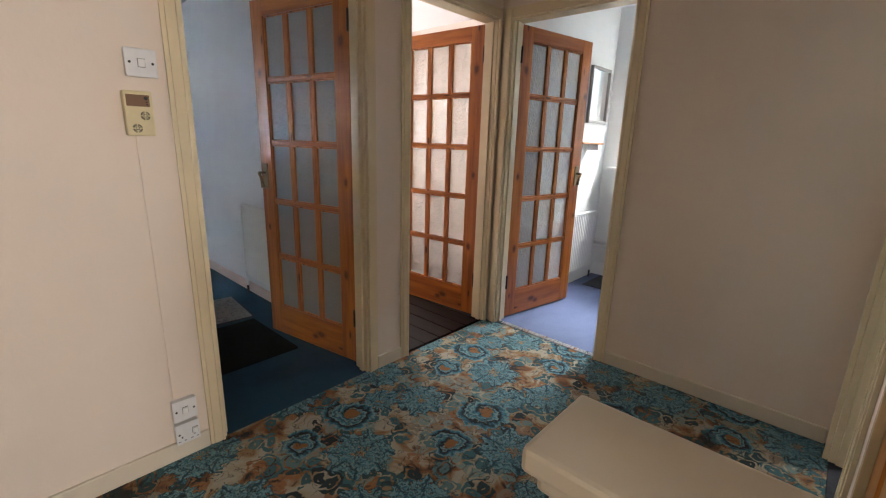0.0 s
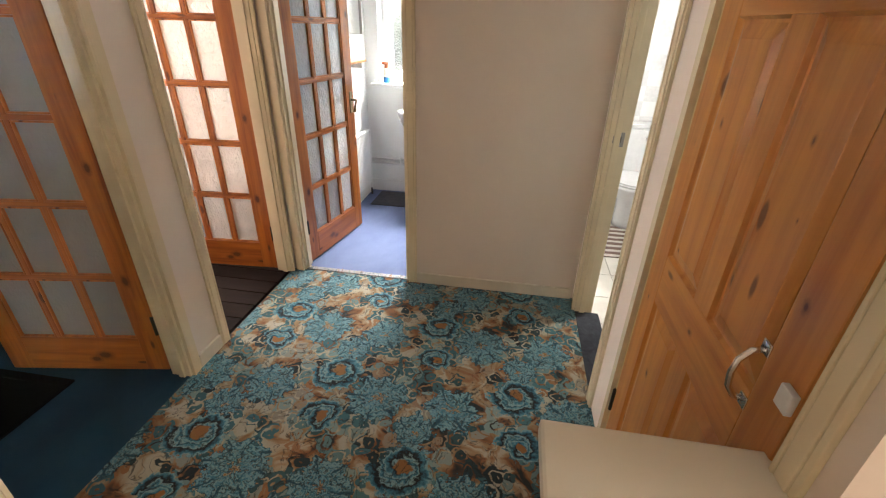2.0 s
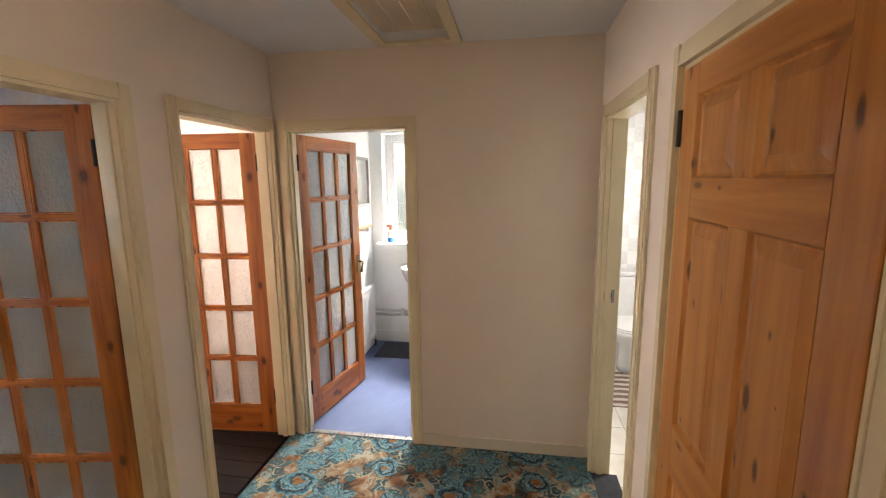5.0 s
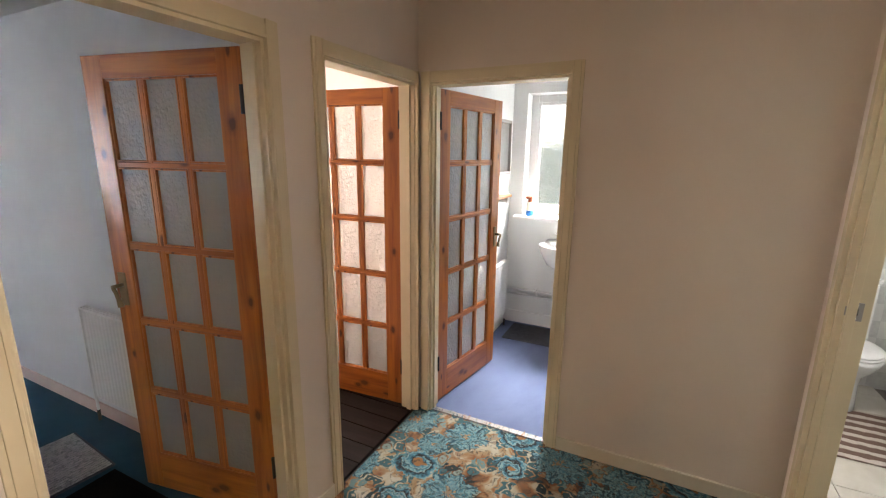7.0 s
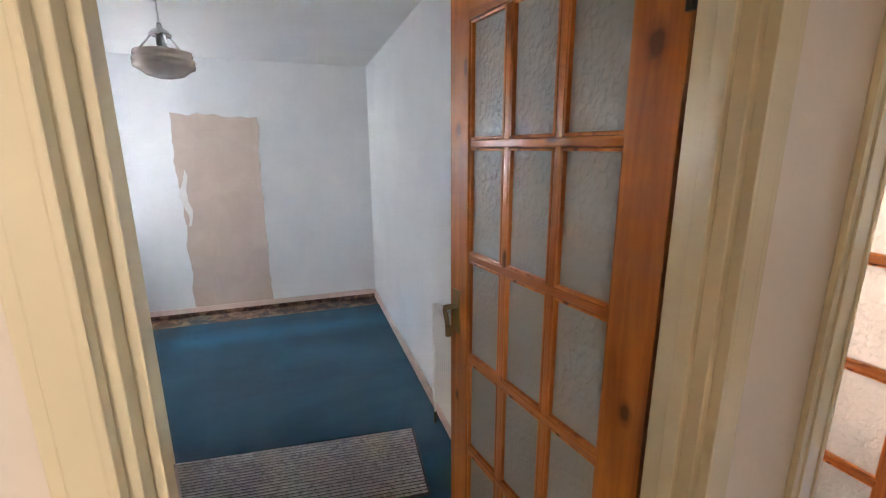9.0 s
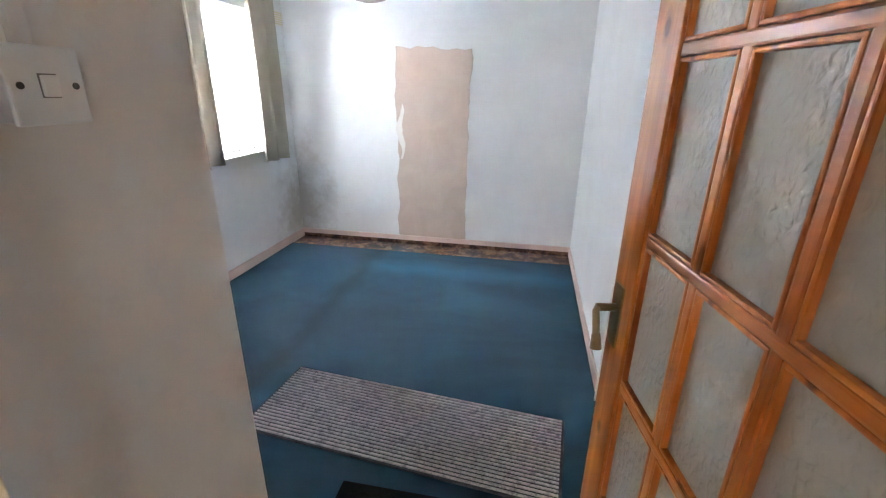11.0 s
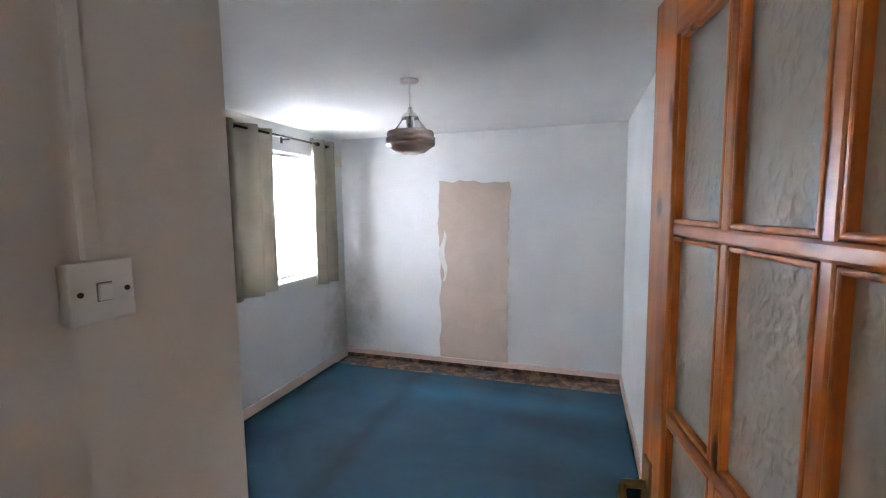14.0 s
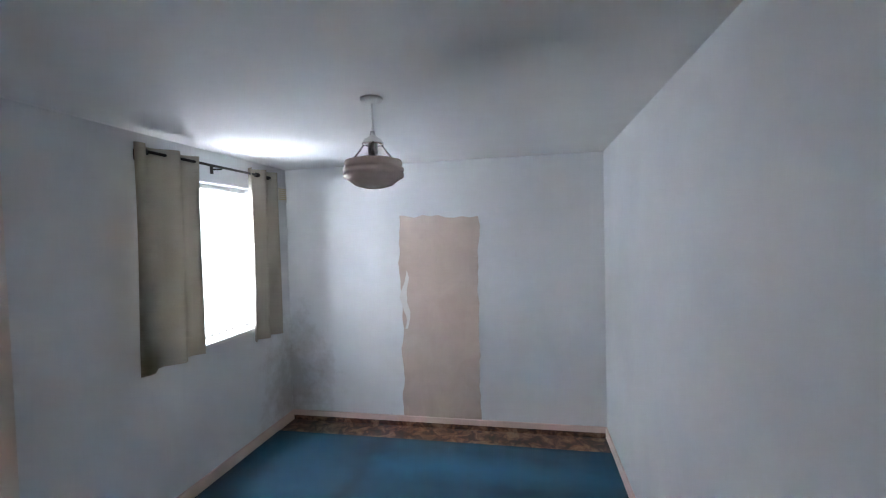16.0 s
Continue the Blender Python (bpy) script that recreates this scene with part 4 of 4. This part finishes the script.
dl, dr = ragged(0), ragged(1)
cols = []
for i, z in enumerate(zs):
    a, b = -0.325 + dl[i] + 0.015 * (i < 26), 0.382 + dr[i] * 0.8 - 0.01 * (i < 30)
    cols.append([bm.verts.new((-5.8668, a + (b - a) * k / 10, z + (rng.uniform(-0.025, 0.02) if i == 40 else 0))) for k in range(11)])
for p, q in zip(cols, cols[1:]):
    for k in range(10):
        bm.faces.new((p[k], p[k + 1], q[k + 1], q[k]))
tagged(part("plaster_patch", bm, PLASTER), "bare pinkish plaster patch where paint was cut out", "plaster patch", kind="structure")
bm = bmesh.new()
prev = None
for i in range(18):
    z = 0.86 + i * 0.03
    wdt = 0.026 * math.sin(math.pi * (i + 0.5) / 18) + rng.uniform(0, 0.010)
    cy = -0.275 + 0.02 * math.sin(i * 0.5)
    cur = [bm.verts.new((-5.8638, cy - wdt, z)), bm.verts.new((-5.8638, cy + wdt, z))]
    if prev:
        bm.faces.new((prev[0], prev[1], cur[1], cur[0]))
    prev = cur
tagged(part("filler_smear", bm, FILLER), "white filler smear on the plaster patch edge", "filler", kind="structure")

# ---- bedroom things ----
lamp = holder("pendant_lamp", pose(-4.12, 0.10, BH), "pinkish ribbed glass pendant hung from chrome arms", "pendant lamp")
part("ceiling_rose", lathe(bmesh.new(), [(0.0, 0.0), (0.052, 0.0), (0.050, -0.012), (0.030, -0.022), (0.0, -0.024)]), UPVC, lamp, "white ceiling rose", True)
part("flex", tube(bmesh.new(), (0, 0, -0.02), (0, 0, -0.155), 0.0035, seg=8), UPVC, lamp)
part("gallery", lathe(bmesh.new(), [(0.010, -0.150), (0.014, -0.172), (0.040, -0.188), (0.052, -0.208), (0.046, -0.212), (0.0, -0.205)]), CHROME, lamp, "chrome gallery cap", True)
part("bulb_holder", lathe(bmesh.new(), [(0.022, -0.205), (0.024, -0.25), (0.018, -0.262), (0.0, -0.263)]), UPVC, lamp, "white bulb holder", True)
for a in (20, 140, 260):
    c, s = math.cos(radians(a)), math.sin(radians(a))
    bm = tube(bmesh.new(), (0.046 * c, 0.046 * s, -0.205), (0.115 * c, 0.115 * s, -0.275), 0.0045, seg=8)
    tube(bm, (0.115 * c, 0.115 * s, -0.265), (0.115 * c, 0.115 * s, -0.295), 0.008, seg=10)
    part("arm", bm, CHROME, lamp, smooth=True)
part("shade", lathe(bmesh.new(), [(0.100, -0.278), (0.128, -0.285), (0.134, -0.300), (0.128, -0.312), (0.138, -0.318), (0.140, -0.332), (0.132, -0.340), (0.140, -0.346), (0.137, -0.362), (0.112, -0.376), (0.085, -0.398), (0.040, -0.410), (0.0, -0.412)], 40), SHADE_GLASS, lamp, "pinkish ribbed glass bowl", True)


def rug(name, corners, thick, mat, label, category, rows=1, rim=None):
    """A mat on the floor given by its centre, turn and size."""
    cx, cy, turn, sx, sy = corners
    ob = holder(name, pose(cx, cy, 0.001, 0, 0, turn), label, category)
    bm = boxed((-sx / 2, -sy / 2, 0), (sx / 2, sy / 2, thick), thick * 0.4)
    part("mat_body", bm, mat, ob)
    if rim:
        w = 0.045
        for lo, hi in (((-sx / 2, -sy / 2), (sx / 2, -sy / 2 + w)), ((-sx / 2, sy / 2 - w), (sx / 2, sy / 2)), ((-sx / 2, -sy / 2 + w), (-sx / 2 + w, sy / 2 - w)), ((sx / 2 - w, -sy / 2 + w), (sx / 2, sy / 2 - w))):
            part("rim", boxed((*lo, thick), (*hi, thick + 0.003), 0.001), rim, ob)
    return ob


ribbed = rug("ribbed_mat", (-3.35, 0.466, -5.0, 0.49, 1.455), 0.010, RIB_BASE, "grey and white ribbed runner mat on blue carpet", "mat")
for i in range(24):
    x = -0.230 + i * 0.020
    part("rib", boxed((x - 0.0055, -0.715, 0.009), (x + 0.0055, 0.715, 0.016), 0.003), RIB_MAT, ribbed)
rug("door_mat", (-2.70, 0.733, 0.5, 0.60, 0.83), 0.007, BLACK_MAT, "black rubber-edged door mat on blue carpet", "mat", rim=BLACK_MAT)


def radiator(m, w, h, label):
    ob = holder("radiator", m, label, "radiator", "radiators")
    bm = bmesh.new()
    n = int(w / 0.034)
    prof = []
    for i in range(n * 4 + 1):
        prof.append((-w / 2 + i * w / (n * 4), -0.062 + (0.0, 0.006, 0.006, 0.0)[i % 4]))
    rows = [[bm.verts.new((x, y, z)) for x, y in prof] for z in (0.02, h - 0.02)]
    for a in range(len(prof) - 1):
        bm.faces.new((rows[0][a], rows[0][a + 1], rows[1][a + 1], rows[1][a]))
    part("front_panel", bm, WHITE_GLOSS, ob)
    part("back_panel", boxed((-w / 2, -0.050, 0.0), (w / 2, -0.030, h), 0.004), WHITE_GLOSS, ob)
    for s in (-1, 1):
        part("side_cover", boxed((s * w / 2 - 0.004, -0.070, 0.0), (s * w / 2 + 0.004, -0.028, h), 0.002), WHITE_GLOSS, ob)
    for i in range(3):
        part("top_grille", boxed((-w / 2, -0.066 + i * 0.014, h - 0.01), (w / 2, -0.058 + i * 0.014, h + 0.002), 0.001), WHITE_GLOSS, ob)
    for s in (-1, 1):
        bm = boxed((s * w / 2 * 0.7 - 0.015, -0.030, h * 0.2), (s * w / 2 * 0.7 + 0.015, 0.0, h * 0.8))
        part("wall_bracket", bm, STEEL, ob)
        x = s * (w / 2 + 0.035)
        part("riser_pipe", tube(bmesh.new(), (x, -0.045, 0.05), (x, -0.045, -m.translation.z + 0.07), 0.0075), WHITE_GLOSS, ob)
        bm = tube(bmesh.new(), (x, -0.045, -m.translation.z + 0.07), (x, -0.045, -m.translation.z + 0.001), 0.009)
        part("pipe_foot", bm, GREY_DARK, ob, "dark pipe foot")
        bm = bmesh.new()
        tube(bm, (s * w / 2, -0.045, 0.05), (x, -0.045, 0.05), 0.009)
        tube(bm, (x, -0.045, 0.04), (x, -0.045, 0.085), 0.014)
        part("valve", bm, UPVC, ob, "white valve")
    return ob


radiator(pose(-2.92, 1.395, 0.16), 1.20, 0.58, "white panel radiator on the bedroom wall")
radiator(pose(-1.87, 3.42, 0.12, 0, 0, -270), 0.95, 0.54, "white panel radiator on the bathroom wall")


def rocker_switch(name, m, w, h, label, rockers=(0.0,), category="light switch", holes=False):
    """A wall plate facing local -y."""
    ob = holder(name, m, label, category)
    part("back_box", boxed((-w / 2 + 0.003, -0.022, -h / 2 + 0.003), (w / 2 - 0.003, 0.0, h / 2 - 0.003), 0.003), UPVC, ob)
    part("face_plate", boxed((-w / 2, -0.030, -h / 2), (w / 2, -0.022, h / 2), 0.003), UPVC, ob)
    for x in rockers:
        bm = boxed((-0.009, -0.005, -0.012), (0.009, 0.002, 0.012), 0.002)
        r = part("rocker", bm, WHITE_GLOSS, ob)
        r.matrix_basis = pose(x, -0.031, 0.0, 6, 0, 0)
        part("rocker_gap", boxed((x - 0.0105, -0.0306, -0.0135), (x + 0.0105, -0.0299, 0.0135)), GAP_GREY, ob)
    for s in (-1, 1):
        part("screw", tube(bmesh.new(), (s * w * 0.36, -0.0315, 0), (s * w * 0.36, -0.029, 0), 0.004), GREY_DARK, ob)
    if holes:
        for x in (-0.022, 0.022):
            for dx, dz, sx, sz in ((0, 0.0, 0.003, 0.008), (-0.010, -0.018, 0.006, 0.003), (0.010, -0.018, 0.006, 0.003)):
                part("pin_hole", boxed((x + dx - sx / 2 - 0.001, -0.0308, dz - 0.01 - sz), (x + dx + sx / 2 + 0.001, -0.0299, dz - 0.01)), GREY_DARK, ob)
    return ob


rocker_switch("light_switch", pose(-2.232, 0.36, 1.491, 0, 0, 180), 0.088, 0.088, "white single light switch on the bedroom stub wall")
tagged(part("conduit", boxed((-2.243, 0.36, 1.535), (-2.222, 0.372, BH), 0.002), SWITCH_WALL), "painted cable conduit running up from the switch", "conduit")
rocker_switch("light_switch", pose(-1.89, 0.389, 1.472, 0, 0, 90), 0.088, 0.086, "white single light switch beside the bedroom door frame")
rocker_switch("socket", pose(-1.89, 0.382, 0.215, 0, 0, 90), 0.085, 0.086, "white fused switch above the skirting board", (0.0,), "socket")
rocker_switch("socket", pose(-1.89, 0.382, 0.115, 0, 0, 90), 0.085, 0.086, "white switched socket above the skirting board", (0.025,), "socket", True)
tagged(part("cable", boxed((-1.89, 0.352, 0.26), (-1.883, 0.361, 1.25), 0.002), LP), "painted-over cable running down the landing wall", "cable")
rocker_switch("extension_socket", pose(-2.64, 0.215, 0.001, -90, 0, 75), 0.146, 0.086, "white two-gang extension socket lying on blue carpet", (-0.02, 0.02), "extension socket", True)
lead = bent(bmesh.new(), [(-2.70 - 0.11 * math.sin(k * 0.33), 0.27 + 0.05 * math.cos(k * 0.45) + 0.004 * k, 0.006) for k in range(16)], 0.0035, 8)
tagged(part("extension_lead", lead, IRON, smooth=True), "dark cable looped on blue carpet beside a socket", "cable")

# thermostat-like alarm box
alarm = holder("alarm_box", pose(-1.89, 0.366, 1.316, 0, 0, 90), "yellowed plastic alarm box with brown panel", "alarm box")
part("casing", boxed((-0.040, -0.036, -0.070), (0.040, 0.0, 0.070), 0.006), OLD_PLASTIC, alarm)
part("display", boxed((-0.034, -0.0385, 0.022), (0.030, -0.036, 0.058), 0.001), BROWN_PANEL, alarm, "faded brown display panel")
for x, z, r in ((0.020, 0.048, 0.006), (0.021, 0.036, 0.0025), (0.022, 0.029, 0.0025)):
    part("indicator", tube(bmesh.new(), (x, -0.040, z), (x, -0.037, z), r), GREY_DARK, alarm)
for cx, cz in ((0.014, -0.006), (-0.012, -0.046)):
    bm = bmesh.new()
    for r in (0.005, 0.0095, 0.0125):
        for q in range(4):
            for k in range(4):
                a0, a1 = radians(q * 90 + 10 + k * 17.5), radians(q * 90 + 10 + (k + 1) * 17.5)
                tube(bm, (cx + r * math.cos(a0), -0.0365, cz + r * math.sin(a0)), (cx + r * math.cos(a1), -0.0365, cz + r * math.sin(a1)), 0.0011, seg=6)
    part("sound_grille", bm, GREY_DARK, alarm, "round dark sounder slots")

# strike plates on the linings
for nm, m in (("strike_plate", pose(-1.962, 0.532, 1.135, 0, 0, 180)), ("strike_plate", pose(0.075, 2.213, 1.057, 0, 0, 0))):
    sp = holder(nm, m, "worn steel strike plate screwed to the door lining", "strike plate")
    part("plate", boxed((-0.024, -0.003, -0.036), (0.020, 0.0, 0.036), 0.001), STEEL, sp)
    part("keep_lip", boxed((-0.034, -0.004, -0.018), (-0.022, -0.001, 0.018), 0.001), STEEL, sp)
    part("latch_hole", boxed((-0.008, -0.0036, -0.014), (0.006, -0.0029, 0.014)), GREY_DARK, sp)
    for z in (-0.027, 0.027):
        part("screw", tube(bmesh.new(), (0, -0.0042, z), (0, -0.002, z), 0.004), CHROME, sp)

# carpet edge strip at the bathroom doorway
tagged(part("threshold_strip", boxed((-1.80, 2.368, -0.001), (-1.07, 2.405, 0.006), 0.002), STEEL), "worn metal threshold strip with frayed carpet", "threshold", kind="structure")
bm = bmesh.new()
for i in range(150):
    x = -1.79 + 0.71 * rng.random()
    a = Vector((x, 2.365, 0.003))
    b = a + Vector((rng.uniform(-0.012, 0.012), rng.uniform(0.015, 0.045), rng.uniform(0.004, 0.012)))
    tube(bm, a, b, 0.0016, 0.0008, 5)
tagged(part("carpet_fringe", bm, FLORAL), "frayed carpet threads along the doorway", "carpet fringe", kind="stuff")

# ---- bathroom things ----
basin = holder("wash_basin", pose(-1.25, 4.08, 0.0), "white porcelain wall basin with chrome taps and exposed waste", "basin")
bm = bmesh.new()
outer = [(0.10, 0.64), (0.19, 0.68), (0.245, 0.78), (0.262, 0.835), (0.262, 0.855), (0.225, 0.856), (0.20, 0.82), (0.14, 0.755), (0.03, 0.735), (0.0, 0.735)]
lathe(bm, outer, 36, (0, -0.215, 0), (1.0, 0.78))
part("bowl", bm, PORCELAIN, basin, smooth=True)
part("tap_ledge", boxed((-0.24, -0.13, 0.76), (0.24, -0.002, 0.862), 0.018), PORCELAIN, basin)
part("apron", boxed((-0.20, -0.20, 0.68), (0.20, -0.002, 0.765), 0.02), PORCELAIN, basin)
for x in (-0.13, 0.13):
    bm = tube(bmesh.new(), (x, -0.07, 0.86), (x, -0.07, 0.905), 0.013)
    tube(bm, (x, -0.07, 0.893), (x + 0.01, -0.155, 0.885), 0.010)
    tube(bm, (x, -0.07, 0.905), (x, -0.07, 0.925), 0.008)
    box(bm, (x - 0.028, -0.078, 0.922), (x + 0.028, -0.062, 0.934), 0.003)
    part("tap", bm, CHROME, basin, "chrome pillar tap", True)
part("waste_trap", lathe(bmesh.new(), [(0.020, 0.65), (0.020, 0.58), (0.034, 0.575), (0.034, 0.47), (0.022, 0.455), (0.022, 0.40), (0.036, 0.39), (0.036, 0.36), (0.0, 0.355)], 20, (0.0, -0.2, 0)), UPVC, basin, "white plastic bottle trap", True)
bm = tube(bmesh.new(), (0, -0.2, 0.36), (0.0, -0.2, 0.16), 0.018)
tube(bm, (0, -0.2, 0.17), (0, -0.01, 0.15), 0.018)
part("waste_pipe", bm, UPVC, basin, smooth=True)
for x in (-0.15, -0.115):
    part("supply_pipe", tube(bmesh.new(), (x, -0.06, 0.70), (x, -0.04, 0.30), 0.008), UPVC, basin)
pipes = holder("skirting_pipes", pose(-1.86, 4.04, 0.30), "pair of white painted pipes along the wall", "pipes")
for z in (0.0, 0.045):
    part("pipe", tube(bmesh.new(), (0, 0, z), (1.84, 0, z), 0.010), WHITE_GLOSS, pipes, smooth=True)
for x in (0.3, 0.9, 1.5):
    part("pipe_clip", boxed((x - 0.01, -0.012, -0.014), (x + 0.01, 0.04, 0.06), 0.002), WHITE_GLOSS, pipes)
rug("bath_mat", (-1.20, 3.83, 0, 1.10, 0.38), 0.008, GREY_MAT, "dark grey worn mat under the basin", "mat")
cab = holder("wall_mirror", pose(-1.868, 3.78, 1.67, 0, 0, 90), "narrow mirror with thin metal frame on the bathroom wall", "mirror")
for lo, hi in (((-0.178, -0.03, -0.23), (-0.165, 0, 0.23)), ((0.165, -0.03, -0.23), (0.178, 0, 0.23)), ((-0.165, -0.03, 0.205), (0.165, 0, 0.23)), ((-0.165, -0.03, -0.23), (0.165, 0, -0.205))):
    part("mirror_frame", boxed(lo, hi, 0.003), STEEL, cab)
part("mirror_glass", boxed((-0.165, -0.018, -0.205), (0.165, -0.004, 0.205)), CHROME, cab)
shelf = holder("wall_shelf", pose(-1.868, 3.55, 1.26, 0, 0, 90), "small wooden shelf on the bathroom wall", "shelf")
part("board", boxed((-0.20, -0.12, 0.0), (0.20, 0, 0.018), 0.003), PALE_H, shelf)
for x in (-0.15, 0.15):
    part("bracket", boxed((x - 0.008, -0.10, -0.05), (x + 0.008, 0, 0.0), 0.003), WHITE_GLOSS, shelf)

RED, YELLOW, BLUE = plain("orange_plastic", (0.50, 0.13, 0.05), 0.35), plain("cream_plastic", (0.78, 0.72, 0.58), 0.35), plain("blue_plastic", (0.03, 0.20, 0.55), 0.35)
bottle = holder("cleaner_bottle", pose(-1.665, 4.06, 1.062), "cream cleaner bottle with orange cap on the sill", "bottle")
part("bottle_base", lathe(bmesh.new(), [(0.0, 0.0), (0.030, 0.0), (0.034, 0.01), (0.034, 0.05), (0.0, 0.05)], 20), BLUE, bottle, "blue base", True)
part("bottle_body", lathe(bmesh.new(), [(0.0, 0.05), (0.034, 0.05), (0.033, 0.10), (0.024, 0.125), (0.0, 0.125)], 20), YELLOW, bottle, "cream body", True)
bm = lathe(bmesh.new(), [(0.0, 0.125), (0.018, 0.125), (0.018, 0.165), (0.010, 0.172), (0.0, 0.172)], 20)
box(bm, (-0.045, -0.010, 0.155), (0.018, 0.010, 0.178), 0.003)
part("bottle_cap", bm, RED, bottle, "orange spray cap")

# ---- toilet room ----
wc = holder("toilet", pose(0.585, 4.068, 0), "white porcelain close-coupled toilet with closed lid", "toilet")
bm = bmesh.new()
lathe(bm, [(0.10, 0.0), (0.098, 0.06), (0.092, 0.18), (0.105, 0.25), (0.150, 0.31), (0.178, 0.365), (0.182, 0.395), (0.0, 0.396)], 32, (0, -0.40, 0), (1.0, 1.22))
part("pan", bm, PORCELAIN, wc, smooth=True)
part("pan_back", boxed((-0.10, -0.30, 0.0), (0.10, -0.002, 0.40), 0.02), PORCELAIN, wc)
bm = lathe(bmesh.new(), [(0.0, 0.397), (0.180, 0.398), (0.188, 0.405), (0.188, 0.413), (0.0, 0.415)], 32, (0, -0.395, 0), (1.0, 1.22))
part("seat", bm, UPVC, wc, smooth=True)
bm = lathe(bmesh.new(), [(0.0, 0.417), (0.183, 0.418), (0.186, 0.424), (0.178, 0.432), (0.09, 0.437), (0.0, 0.438)], 32, (0, -0.395, 0), (1.0, 1.20))
part("lid", bm, UPVC, wc, smooth=True)
part("cistern", boxed((-0.18, -0.185, 0.40), (0.18, -0.002, 0.80), 0.018), PORCELAIN, wc)
part("cistern_lid", boxed((-0.19, -0.195, 0.80), (0.19, -0.002, 0.838), 0.012), PORCELAIN, wc)
bm = tube(bmesh.new(), (0.11, -0.185, 0.73), (0.11, -0.205, 0.73), 0.010)
box(bm, (0.075, -0.212, 0.722), (0.155, -0.202, 0.738), 0.003)
part("flush_lever", bm, CHROME, wc)
rug("toilet_mat", (0.52, 3.30, 0, 0.62, 0.62), 0.010, WC_MAT, "brown and cream striped toilet mat", "mat")

# ---- outside ----
tagged(part("ground", boxed((-300, -300, -3.1), (300, 300, -2.95)), GRASS), "green grass ground outside", "ground", kind="structure")


def leafy_tree(m, radius, height, leaves, label):
    ob = holder("tree", m, label, "tree", "trees outside")
    bm = tube(bmesh.new(), (0, 0, 0), (0.1, 0, height * 0.55), 0.16, 0.08, 10)
    for a in range(6):
        d = Vector((math.cos(a * 1.05), math.sin(a * 1.05), 0.7)) * radius * 0.7
        s = Vector((0.05, 0, height * (0.3 + 0.04 * a)))
        tube(bm, s, s + d, 0.06, 0.02, 7)
    part("trunk", bm, BARK, ob)
    verts, faces = [], []
    r = random.Random(11)
    for _ in range(leaves):
        d = Vector((r.gauss(0, 1), r.gauss(0, 1), r.gauss(0, 1))).normalized() * radius * r.uniform(0.45, 1.0) ** 0.6
        d += Vector((math.sin(d.z * 5) * 0.2, math.cos(d.x * 4) * 0.2, math.sin(d.x * 6) * 0.2))
        c = Vector((0, 0, height * 0.72)) + Vector((d.x, d.y, d.z * 0.8))
        q = Euler((r.uniform(0, 6), r.uniform(0, 6), r.uniform(0, 6))).to_matrix()
        n = len(verts)
        for p in ((-0.09, 0, 0), (0, 0.045, 0.01), (0.09, 0, 0), (0, -0.045, 0.01)):
            verts.append(c + q @ Vector(p))
        faces.append((n, n + 1, n + 2, n + 3))
    me = bpy.data.meshes.new("crown")
    me.from_pydata(verts, [], faces)
    me.materials.append(LEAF)
    cr = new("crown", me)
    cr.parent = ob
    return ob


leafy_tree(pose(-2.6, 9.6, -2.96), 1.9, 4.9, 5000, "leafy green tree outside the bathroom window")
leafy_tree(pose(0.2, 10.2, -2.96), 1.8, 4.6, 4500, "leafy green tree outside the bathroom window")

# ---- floor pieces ----
fl = holder("floor_box_room", pose(0, 0, 0), "dark stained old floorboards", "floor", kind="structure")
me = None
for i in range(16):
    y = 1.555 + i * 0.135
    if me is None:
        p0 = part("floorboard", boxed((-1.40, -0.0645, -0.02), (1.38, 0.0645, 0.0), 0.003), BOARD, fl)
        me = p0.data
        p0.location = (-3.30, y, -0.002)
    else:
        p = new("floorboard", me)
        p.parent = fl
        p.location = (-3.30 + 0.0, y, -0.002)
ft = holder("floor_toilet", pose(0, 0, 0), "pale stone-look floor tiles", "floor", kind="structure")
me = None
for i in range(3):
    for j in range(9):
        lo = (0.17 + i * 0.302, 1.66 + j * 0.302)
        if lo[0] > 1.0:
            continue
        if me is None:
            p = part("tile", boxed((-0.149, -0.149, -0.012), (0.149, 0.149, 0.0), 0.002), TILE, ft)
            me = p.data
        else:
            p = new("tile", me)
            p.parent = ft
        p.location = (lo[0], lo[1], 0.0)
